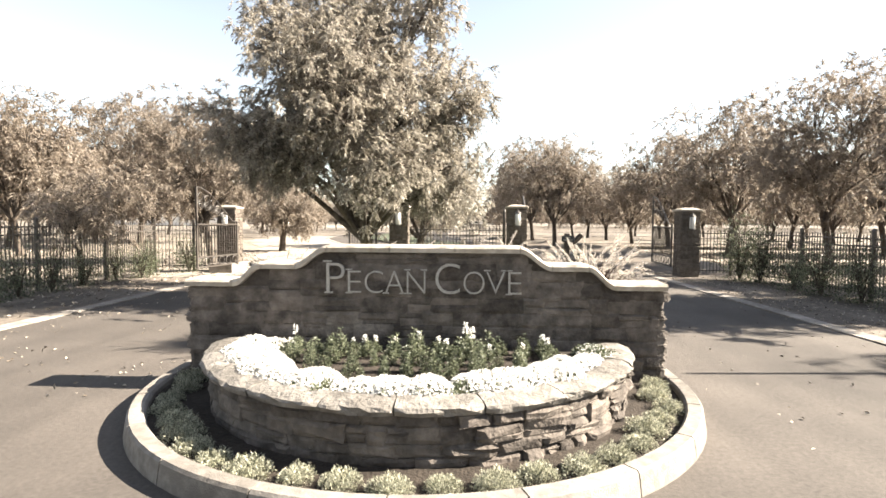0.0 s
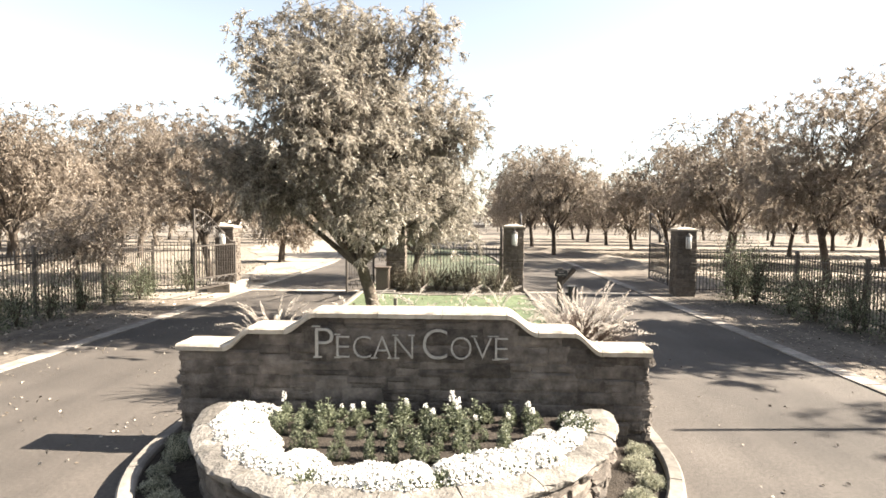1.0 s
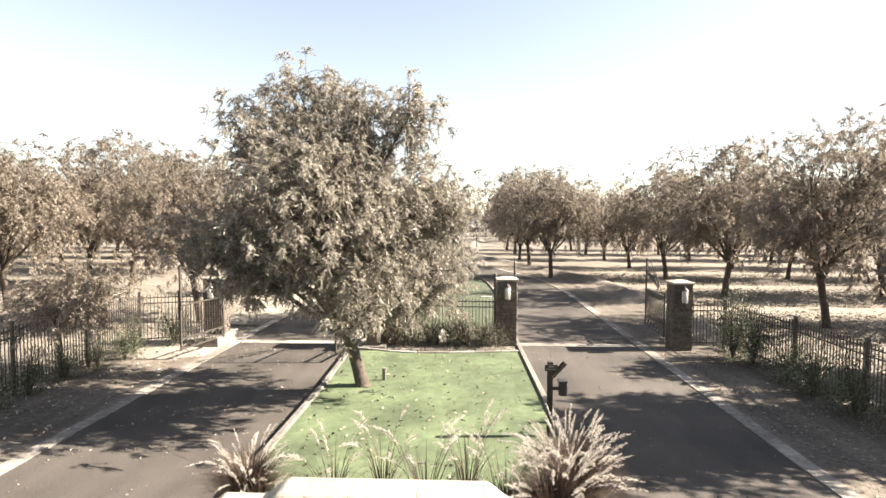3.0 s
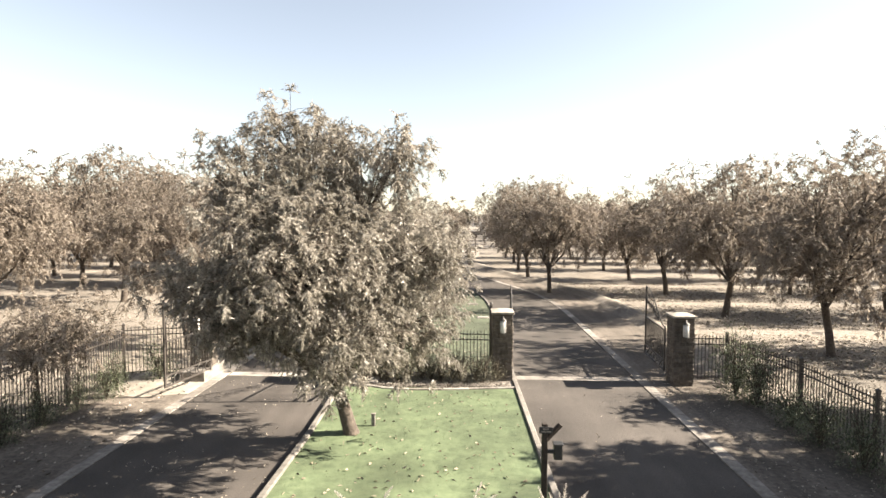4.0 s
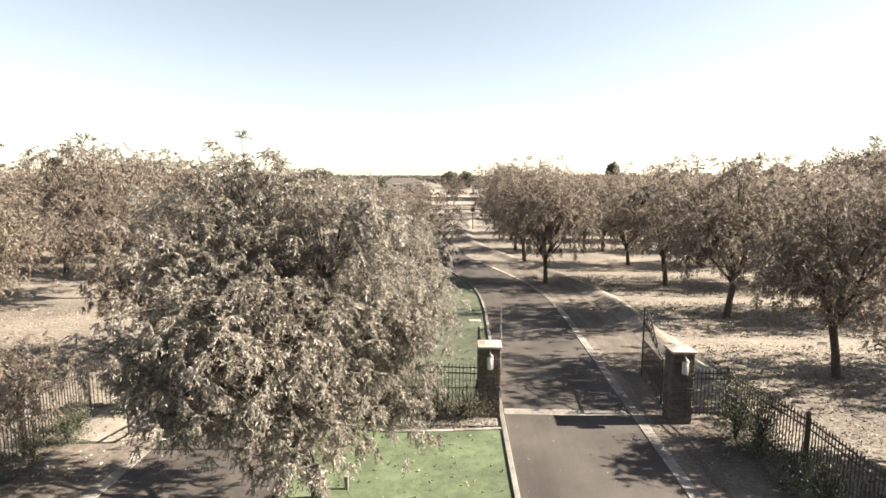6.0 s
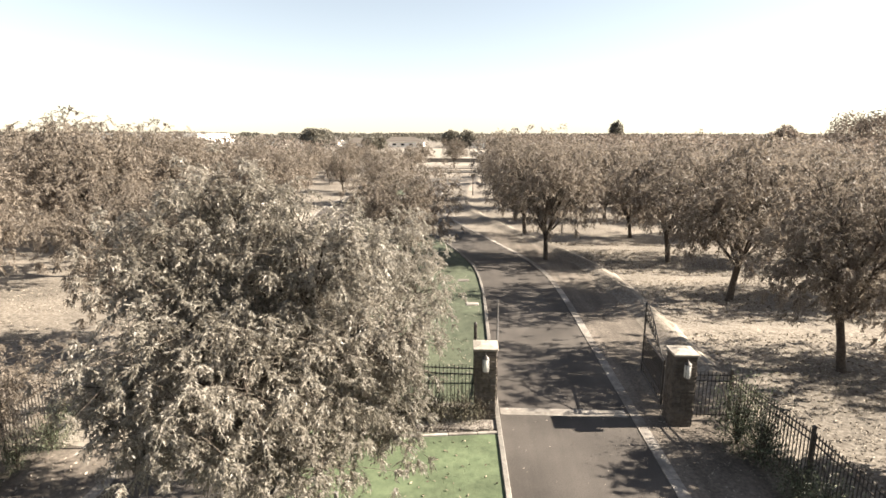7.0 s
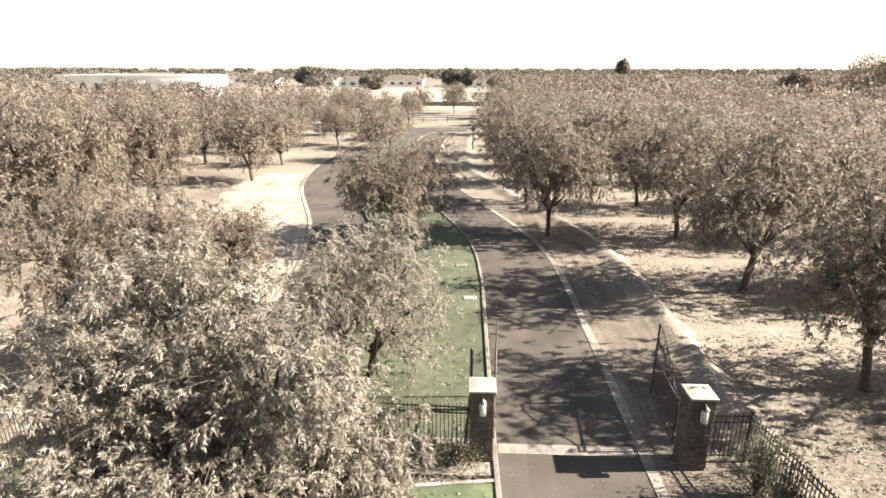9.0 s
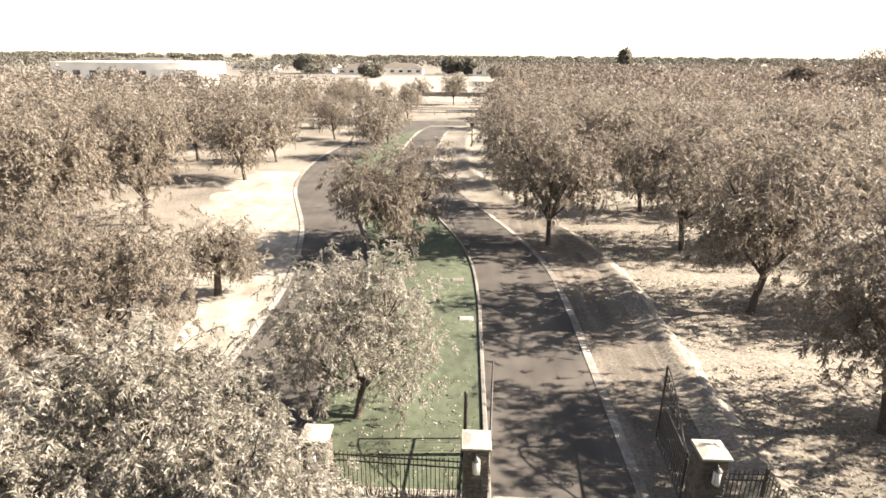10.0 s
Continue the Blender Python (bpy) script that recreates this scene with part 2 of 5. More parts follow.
def leaves(centres, along, lengths, widths, rng, fold=0.25, droop=0.0, blade=False):
    """Folded diamond leaflets: arrays of verts and triangles."""
    n = len(centres)
    along = along / np.linalg.norm(along, axis=1, keepdims=True)
    side = np.cross(along, rng.normal(size=(n, 3)) * 0.8 + np.array([0, 0, 1.0]))
    side /= np.maximum(np.linalg.norm(side, axis=1, keepdims=True), 1e-6)
    up = np.cross(side, along)
    L, W = lengths[:, None], widths[:, None]
    if blade:
        v = np.stack([centres - side * W * 0.5, centres + side * W * 0.5 + up * W * fold, centres + along * L - np.array([0, 0, 1.0]) * L * droop], axis=1)
        return v.reshape(-1, 3), np.arange(3 * n).reshape(-1, 3)
    v = np.empty((n, 4, 3))
    v[:, 0] = centres
    v[:, 1] = centres + along * L * 0.45 + side * W * 0.5 + up * W * fold
    v[:, 2] = centres + along * L - np.array([0, 0, 1.0]) * L * droop
    v[:, 3] = centres + along * L * 0.45 - side * W * 0.5 + up * W * fold
    o = (np.arange(n) * 4)[:, None]
    f = np.concatenate([o + np.array([[0, 1, 2]]), o + np.array([[0, 2, 3]])], axis=0)
    return v.reshape(-1, 3), f


# ---- plan of the roads ----
RIGHT_MID = [(-60, 4.65), (6, 4.65), (19, 4.62), (32, 4.65), (37, 4.35), (41, 3.45), (47, 1.5), (53, -0.5), (60, -2.6), (66, -3.6), (72, -3.9), (82, -3.7), (92, -3.3), (99, -1.8)]
LEFT_MID = [(-60, -4.78), (6, -4.78), (19, -4.8), (32, -4.8), (37, -5.5), (43, -6.9), (48, -8.7), (53, -10.5), (58, -11.6), (64, -12.3), (72, -12.4), (80, -11.6), (88, -9.8), (96, -7.4), (102, -5.5)]
HALF = 1.95


def smooth_mid(table, y):
    return sum(lerp_table(table, y + d) for d in (-2, -1, 0, 1, 2)) / 5


def strip(edges, z, name, material, thick=0.0):
    """A ribbon between two edges, rows of (xl, xr, y)."""
    vs, fs = [], []
    for i, (a, b, y) in enumerate(edges):
        vs += [(a, y, z), (b, y, z)]
        if i:
            fs.append([2 * i - 2, 2 * i - 1, 2 * i + 1, 2 * i])
    if thick:
        n = len(vs)
        vs += [(x, y, z - thick) for x, y, _ in vs]
        k = len(edges)
        for i in range(k - 1):
            fs.append([2 * i, 2 * i + 2, n + 2 * i + 2, n + 2 * i])
            fs.append([2 * i + 1, n + 2 * i + 1, n + 2 * i + 3, 2 * i + 3])
        fs.append([0, n, n + 1, 1])
        fs.append([2 * k - 2, 2 * k - 1, n + 2 * k - 1, n + 2 * k - 2])
    return fast_mesh(name, vs, fs, material)


ISLE_C, ISLE_R = (0.04, 6.05), 2.69


def isle_left(y):
    if y < 6.05:
        d = ISLE_R ** 2 - (y - ISLE_C[1]) ** 2
        return ISLE_C[0] - math.sqrt(max(d, 0))
    return lerp_table([(6.05, -2.65), (9, -2.75), (14, -2.71), (19, -2.85), (32, -2.85)], y) if y < 32 else smooth_mid(LEFT_MID, y) + HALF


def isle_right(y):
    if y < 6.05:
        d = ISLE_R ** 2 - (y - ISLE_C[1]) ** 2
        return ISLE_C[0] + math.sqrt(max(d, 0))
    return lerp_table([(6.05, 2.73), (9, 2.84), (14, 2.78), (19, 2.7), (32, 2.7)], y) if y < 32 else smooth_mid(RIGHT_MID, y) - HALF


# ---- ground ----
def ground_height(x, y):
    h = 0.03 * noise.noise(Vector((x * 0.25, y * 0.25, 0.0))) + 0.02 * noise.noise(Vector((x * 0.9, y * 0.9, 3.0)))
    edge = smooth_mid(RIGHT_MID, y) + HALF
    d = x - (edge + 3.55)
    if y > 17:
        h += 0.24 * math.exp(-(d / 0.5) ** 2) * min(1, (y - 17) / 3)
    for yy in (26.9, 35.5, 44.1, 52.7, 61.3):
        if x > edge + 4:
            h += 0.10 * math.exp(-((y - yy) / 0.5) ** 2)
        if x < smooth_mid(LEFT_MID, y) - 8:
            h += 0.10 * math.exp(-((y - yy) / 0.5) ** 2)
    near = min(abs(x - smooth_mid(LEFT_MID, y)), abs(x - smooth_mid(RIGHT_MID, y)))
    inside = smooth_mid(LEFT_MID, y) < x < smooth_mid(RIGHT_MID, y)
    k = 0.0 if inside or near < 2.6 else min(1, (near - 2.6) / 1.2)
    return -0.03 + (h + 0.02) * k


def build_ground():
    xs = [-3000, -900, -300, -120, -75] + list(np.arange(-60, 2, 0.8)) + list(np.arange(2, 16, 0.2)) + list(np.arange(16, 60.1, 0.8)) + [75, 120, 300, 900, 3000]
    ys = [-600, -150, -60, -30] + list(np.arange(-16, 17.9, 0.8)) + list(np.arange(18, 62, 0.4)) + list(np.arange(62, 112.1, 0.8)) + [125, 150, 200, 300, 600, 1200, 4500]
    vs = [(x, y, ground_height(x, y) if abs(x) < 75 and -31 < y < 125 else -0.03) for y in ys for x in xs]
    n = len(xs)
    fs = np.array([[j * n + i, j * n + i + 1, (j + 1) * n + i + 1, (j + 1) * n + i] for j in range(len(ys) - 1) for i in range(n - 1)])
    structure("ground", fast_mesh("ground", np.array(vs), fs, M_LITTER, True), "pale tan ground under fallen pecan leaves", "ground")


build_ground()

ys_near = list(np.arange(-60, 9.01, 1.0))
ys_all = list(np.arange(-60, 104, 1.0))
rows_r = [(smooth_mid(RIGHT_MID, y) - HALF if y < 9 else isle_right(y) - 0.05, smooth_mid(RIGHT_MID, y) + HALF, y) for y in ys_all if y < 100]
rows_l = [(smooth_mid(LEFT_MID, y) - HALF, smooth_mid(LEFT_MID, y) + HALF if y < 9 else isle_left(y) + 0.05, y) for y in ys_all]
structure("road_entry", strip(rows_r, 0.0, "road_entry", M_ASPHALT), "worn grey asphalt entry lane with leaf shadows", "road")
structure("road_exit", strip(rows_l, 0.0, "road_exit", M_ASPHALT), "worn grey asphalt exit lane with leaf shadows", "road")
structure("road_apron", strip([(smooth_mid(LEFT_MID, y) + HALF, smooth_mid(RIGHT_MID, y) - HALF, y) for y in ys_near], 0.0, "road_apron", M_ASPHALT),
          "grey asphalt in front of the planted island", "road")
structure("road_cross", Build().prism([(-70, 101), (60, 101), (60, 107), (-70, 107)], -0.05, 0.006).mesh("road_cross", M_ASPHALT), "asphalt lane crossing behind the orchard", "road")


def ribbon(name, table, sign, y0, y1, label, width=0.31):
    """A flush concrete edging, cast in bays."""
    base = structure(name, strip([(sign_edge(table, sign, y, 0), sign_edge(table, sign, y, width), y) if sign > 0 else
                                  (sign_edge(table, sign, y, width), sign_edge(table, sign, y, 0), y) for y in np.arange(y0, y1, 1.0)],
                                 0.004, name, M_MORTAR), label, "kerb")
    y = y0
    while y < y1 - 2:
        nxt = y + 2.4
        rows = []
        for yy in np.linspace(y + 0.008, nxt - 0.008, 4):
            a, b = sign_edge(table, sign, yy, 0.004), sign_edge(table, sign, yy, width - 0.004)
            rows.append((min(a, b), max(a, b), yy))
        part("concrete_bay", strip(rows, 0.022, "concrete_bay", M_CONCRETE, 0.03), base)
        y = nxt


def sign_edge(table, sign, y, off):
    return smooth_mid(table, y) + sign * (HALF + off)


ribbon("kerb_entry", RIGHT_MID, 1, -20, 97, "flush pale concrete edging of the entry lane")
ribbon("kerb_inner", RIGHT_MID, -1, 47, 96, "flush pale concrete edging between lane and lawn")
ribbon("kerb_exit", LEFT_MID, -1, -20, 84, "flush pale concrete edging of the exit lane")

# island kerb, lawn, soil
KERB_W, KERB_H = 0.17, 0.165


def build_kerb():
    pts = []
    for y in np.arange(46, 6.05, -1.0):
        pts.append((isle_left(y), y))
    for a in np.linspace(math.pi, 2 * math.pi, 41):
        pts.append((ISLE_C[0] + ISLE_R * math.cos(a), ISLE_C[1] + ISLE_R * math.sin(a)))
    for y in np.arange(6.6, 46, 1.0):
        pts.append((isle_right(y), y))
    base = structure("kerb_island", Build().prism([(-0.5, 4.2), (0.5, 4.2), (0.5, 4.6), (-0.5, 4.6)], -0.02, 0.05).mesh("kerb_island", M_SOIL),
                     "raised beige concrete kerb round the island", "kerb")
    prof = [(0.0, -0.03), (0.012, 0.06), (0.026, KERB_H - 0.02), (0.045, KERB_H), (KERB_W - 0.02, KERB_H), (KERB_W, KERB_H - 0.02), (KERB_W, -0.03)]
    step = 4
    for s in range(0, len(pts) - 1, step):
        seg = pts[s:s + step + 1]
        vs, fs = [], []
        for i in range(len(seg)):
            k = s + i
            a, b = Vector(pts[max(k - 1, 0)]), Vector(pts[min(k + 1, len(pts) - 1)])
            d = (b - a).normalized()
            nrm = Vector((-d.y, d.x))
            p = Vector(seg[i])
            if i == 0:
                p = p + d * 0.006
            if i == len(seg) - 1:
                p = p - d * 0.006
            vs += [(p.x + nrm.x * o, p.y + nrm.y * o, z) for o, z in prof]
        m = len(prof)
        for i in range(len(seg) - 1):
            fs += [[i * m + k, (i + 1) * m + k, (i + 1) * m + k + 1, i * m + k + 1] for k in range(m - 1)]
        fs += [list(range(m)), [(len(seg) - 1) * m + k for k in range(m)][::-1]]
        part("kerb_length", fast_mesh("kerb_length", vs, fs, M_KERB), base)


build_kerb()
structure("lawn", strip([(isle_left(y) + KERB_W - 0.02, isle_right(y) - KERB_W + 0.02, y) for y in np.arange(8.2, 18.01, 0.5)], 0.11, "lawn", M_LAWN),
          "mown green lawn strewn with fallen leaves", "lawn")
structure("lawn_inner", strip([(isle_left(y) + KERB_W - 0.02, isle_right(y) - (KERB_W - 0.02 if y < 47 else 0.33), y) for y in list(np.arange(19.4, 97, 1.0))], 0.09, "lawn_inner", M_LAWN_SHADED),
          "mown green lawn between the lanes behind the fence", "lawn")
structure("pebble_bed", strip([(isle_left(y) + KERB_W - 0.02, isle_right(y) - KERB_W + 0.02, y) for y in np.arange(18.0, 19.6, 0.3)], 0.1, "pebble_bed", M_PEBBLE),
          "pale pebble bed in front of the iron fence", "bed")
isle_rows = [(isle_left(y) + KERB_W * (1.0 if y > 5 else 1.3) - 0.02, isle_right(y) - KERB_W * (1.0 if y > 5 else 1.3) + 0.02, y) for y in [3.62] + list(np.arange(3.75, 8.4, 0.15))]
structure("island_soil", strip(isle_rows, 0.1, "island_soil", M_SOIL), "dark damp soil of the island bed", "soil")
structure("pavement_strip", Build().box((4.6, 19.22, -0.02), (3.74, 0.42, 0.06)).mesh("pavement_strip", M_CONCRETE), "concrete strip across the entry lane at the gate", "pavement")
structure("pavement_strip_exit", Build().box((-4.8, 19.22, -0.02), (3.8, 0.42, 0.06)).mesh("pavement_strip_exit", M_CONCRETE), "concrete strip across the exit lane at the gate", "pavement")
structure("dirt_verge", strip([(smooth_mid(RIGHT_MID, y) + HALF + 0.32, smooth_mid(RIGHT_MID, y) + HALF + 3.0, y) for y in np.arange(19.8, 50, 1.0)], 0.012, "dirt_verge", M_DIRT),
          "raked brown dirt verge beside the entry lane", "verge")
structure("verge_entry", strip([(smooth_mid(RIGHT_MID, y) + HALF + 0.32, 9.9, y) for y in np.arange(-10, 20.2, 1.0)], 0.008, "verge_entry", M_DIRT), "brown dirt verge inside the fence", "verge")
structure("verge_exit", strip([(-9.95, smooth_mid(LEFT_MID, y) - HALF - 0.32, y) for y in np.arange(-10, 17.2, 1.0)], 0.008, "verge_exit", M_DIRT), "brown dirt verge inside the fence", "verge")


# pale strip puts the sun on the bank's bare right slope into the colour
structure("bank_crest", fast_mesh("bank_crest", [(x, y, ground_height(x, y) + (-0.06, 0.03, 0.045, 0.03, -0.06)[i]) for y in np.arange(22.5, 62, 0.5) for i, x in
                                                 enumerate(np.linspace(smooth_mid(RIGHT_MID, y) + HALF + 3.6 + 0.25 * noise.noise(Vector((0, y * 0.4, 0))),
                                                             smooth_mid(RIGHT_MID, y) + HALF + 4.25 + 0.5 * noise.noise(Vector((5, y * 0.35, 0))), 5))],
                                  np.array([[5 * j + i, 5 * j + i + 1, 5 * j + i + 6, 5 * j + i + 5] for j in range(78) for i in range(4)]), M_SAND, True),
          "bare sand along the low bank, its sunlit slope painted paler", "bank")


# ---- stones ----
STONES = []


def make_stones():
    """Rough split-faced stones of unit width and height; the wall plane is y = 0, the face looks to -y."""
    rng = random.Random(5)
    for _ in range(22):
        j = lambda a: rng.uniform(-a, a)
        vs, fs = [], []
        tx, tz = j(0.35), j(0.45)
        grid = (-0.5, -0.5 + rng.uniform(0.12, 0.3), 0.5 - rng.uniform(0.12, 0.3), 0.5)
        rows = (-0.5, -0.5 + rng.uniform(0.12, 0.32), 0.5 - rng.uniform(0.12, 0.32), 0.5)
        for z in rows:
            for x in grid:
                rim = abs(x) == 0.5 or abs(z) == 0.5
                y = -(rng.uniform(0.3, 0.75) if rim else rng.uniform(0.7, 1.15)) + tx * x + tz * z
                vs.append((x * rng.uniform(0.9, 1.03) + (0 if rim else j(0.06)), y, z * rng.uniform(0.88, 1.03) + (0 if rim else j(0.07))))
        for r in range(3):
            for c in range(3):
                o = r * 4 + c
                if rng.random() < 0.5:
                    fs += [[o, o + 1, o + 5], [o, o + 5, o + 4]]
                else:
                    fs += [[o, o + 1, o + 4], [o + 1, o + 5, o + 4]]
        loop = [0, 1, 2, 3, 7, 11, 15, 14, 13, 12, 8, 4]
        base = len(vs)
        vs += [(vs[i][0], 0.2, vs[i][2]) for i in loop]
        for k in range(12):
            m = (k + 1) % 12
            fs.append([loop[m], loop[k], base + k, base + m])
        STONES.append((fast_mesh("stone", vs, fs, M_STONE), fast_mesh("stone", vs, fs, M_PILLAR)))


make_stones()


def lay_stone(parent, place, turn, w, h, deep, rng, kind=0, name="stone"):
    """place: the stone's middle on the wall plane; turn: radians about z, 0 looks to -y."""
    ob = part(name, rng.choice(STONES)[kind], parent)
    ob.matrix_basis = Matrix.Translation(place) @ Matrix.Rotation(turn, 4, "Z") @ Matrix.Diagonal((w, deep, h, 1))
    return ob


def courses(rng, z0, z1, lo, hi):
    z = z0
    while z < z1 - 0.03:
        h = min(rng.uniform(lo, hi), z1 - z)
        if z1 - z - h < lo * 0.6:
            h = z1 - z
        yield z, h
        z += h


# ---- monument sign ----
SX, SY, SIGN_T = 0.05, 6.1, 0.31


def sign_top(u):
    """Underside of the cap at a distance u from the middle."""
    a = abs(u)
    s = lambda t: t * t * (3 - 2 * t)
    if a < 1.0:
        return 1.42
    if a < 1.33:
        return 1.42 - 0.18 * s((a - 1.0) / 0.33)
    if a < 1.70:
        return 1.24
    if a < 1.98:
        return 1.24 - 0.19 * s((a - 1.70) / 0.28)
    return 1.05


def build_sign():
    rng = random.Random(11)
    sign = thing("monument_sign", "long low stone entrance sign with stepped pale cap and raised letters", "sign", pose(SX, SY, 0))
    us = [-2.44] + sorted(set([round(x, 3) for x in np.linspace(-2.44, 2.44, 123)]))[1:-1] + [2.44]
    vs, fs = [], []
    for u in us:
        z = sign_top(u) + 0.005
        vs += [(u, 0.03, 0.0), (u, 0.03, z), (u, SIGN_T - 0.03, z), (u, SIGN_T - 0.03, 0.0)]
    for i in range(len(us) - 1):
        a, b = 4 * i, 4 * i + 4
        fs += [[a, b, b + 1, a + 1], [a + 1, b + 1, b + 2, a + 2], [a + 2, b + 2, b + 3, a + 3]]
    fs += [[0, 1, 2, 3], [len(vs) - 4, len(vs) - 1, len(vs) - 2, len(vs) - 3]]
    part("wall_core", fast_mesh("wall_core", vs, fs, M_MORTAR), sign)
    for face in (0, 1):
        z = 0.08
        y = 0.03 if face == 0 else SIGN_T - 0.03
        while z < 1.40:
            h = rng.uniform(0.11, 0.2)
            u = -2.46
            while u < 2.44:
                w = min(rng.uniform(0.16, 0.52), 2.46 - u)
                if 2.46 - u - w < 0.1:
                    w = 2.46 - u
                hh = min(h, min(sign_top(u + 0.03), sign_top(u + w - 0.03), sign_top(u + w / 2)) - z)
                if hh > 0.035:
                    cut = [0.0, hh]
                    if hh > 0.11 and rng.random() < 0.38:
                        cut = [0.0, hh * rng.uniform(0.35, 0.65), hh]
                    for a, b in zip(cut, cut[1:]):
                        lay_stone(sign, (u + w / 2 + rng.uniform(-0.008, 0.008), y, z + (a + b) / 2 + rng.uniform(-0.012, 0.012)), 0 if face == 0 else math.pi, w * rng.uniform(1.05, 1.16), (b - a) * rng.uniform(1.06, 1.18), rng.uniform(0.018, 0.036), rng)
                u += w
            z += h
    for side in (-1, 1):
        for z, h in courses(rng, 0.05, 1.05, 0.05, 0.115):
            split = rng.uniform(0.1, 0.21)
            for a, b in ((0.0, split), (split, SIGN_T)):
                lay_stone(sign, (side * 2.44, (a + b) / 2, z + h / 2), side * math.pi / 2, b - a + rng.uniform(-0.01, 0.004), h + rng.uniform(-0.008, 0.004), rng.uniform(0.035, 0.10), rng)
    # cap stones follow the stepped top
    cuts = [-2.5, -1.99, -1.69, -1.33, -1.0, -0.34, 0.33, 1.0, 1.33, 1.70, 1.98, 2.5]
    for a, b in zip(cuts, cuts[1:]):
        vs, fs = [], []
        n = 17
        for i, u in enumerate(np.linspace(a + 0.003, b - 0.003, n)):
            z = sign_top(max(-2.44, min(2.44, u)))
            e = [0.016 * noise.noise(Vector((u * 7.0, q * 9.1, a))) for q in range(4)]
            vs += [(u, -0.055 + e[0], z + 0.008), (u, -0.065 + e[1], z + 0.055), (u, -0.04 + e[2], z + 0.078 + e[3] * 0.4), (u, SIGN_T + 0.04, z + 0.078),
                   (u, SIGN_T + 0.06, z + 0.05), (u, SIGN_T + 0.05, z + 0.008)]
        for i in range(n - 1):
            fs += [[6 * i + k, 6 * i + 6 + k, 6 * i + 6 + (k + 1) % 6, 6 * i + (k + 1) % 6] for k in range(6)]
        fs += [list(range(6)), [6 * (n - 1) + k for k in range(6)][::-1]]
        part("cap_stone", fast_mesh("cap_stone", vs, fs, M_CAP), sign, "pale rough-edged cap stone")
    # letters: capitals over small capitals, with serifs
    def letter(ch, x, size, serifs):
        cu = bpy.data.curves.new("letter", "FONT")
        cu.offset = -0.008
        cu.body, cu.size, cu.extrude, cu.align_x = ch, size / 0.72, 0.012, "LEFT"
        tmp = new("letter", cu)
        me = bpy.data.meshes.new_from_object(tmp)
        bpy.data.objects.remove(tmp)
        co = np.empty(len(me.vertices) * 3)
        me.vertices.foreach_get("co", co)
        co = co.reshape(-1, 3)
        lo, w0 = co[:, 0].min(), co[:, 0].max() - co[:, 0].min()
        wide = {"P": 0.56, "E": 0.53, "C": 0.75, "A": 0.75, "N": 0.75, "O": 0.84, "V": 0.75}[ch] * size
        co[:, 0] = (co[:, 0] - lo) / w0 * wide
        me.vertices.foreach_set("co", co.ravel())
        b = Build()
        b.v = [tuple(v.co) for v in me.vertices]
        b.f = [list(p.vertices) for p in me.polygons]
        for sx, sy, sw in serifs:
            b.box((sx * wide, sy * size, 0), (sw * size, 0.045 * size, 0.022))
        ob = part("letter", b.mesh("letter", M_LETTER), sign, "grey metal letter " + ch)
        ob.matrix_basis = pose(x, -0.035, 1.0 if size > 0.3 else 1.0, 90, 0, 0)
        return wide

    foot = lambda *xs: [(x, 0.022, 0.26) for x in xs]
    head = lambda *xs: [(x, 0.978, 0.26) for x in xs]
    serif = {"P": foot(0.12) + head(0.05), "E": foot(0.05) + head(0.05), "A": foot(0.04, 0.96), "N": foot(0.08) + head(0.92) + head(0.02), "V": head(0.04, 0.96), "C": [], "O": []}
    x = -1.0
    for ch, size, gap in (("P", 0.34, 0.035), ("E", 0.255, 0.04), ("C", 0.255, 0.02), ("A", 0.255, 0.035), ("N", 0.255, 0.105), ("C", 0.34, 0.035), ("O", 0.255, 0.02), ("V", 0.255, 0.035), ("E", 0.255, 0)):
        x += letter(ch, x, size, serif[ch]) + gap


build_sign()

# ---- planter ----
PC, PR = (0.04, 6.0), 2.0


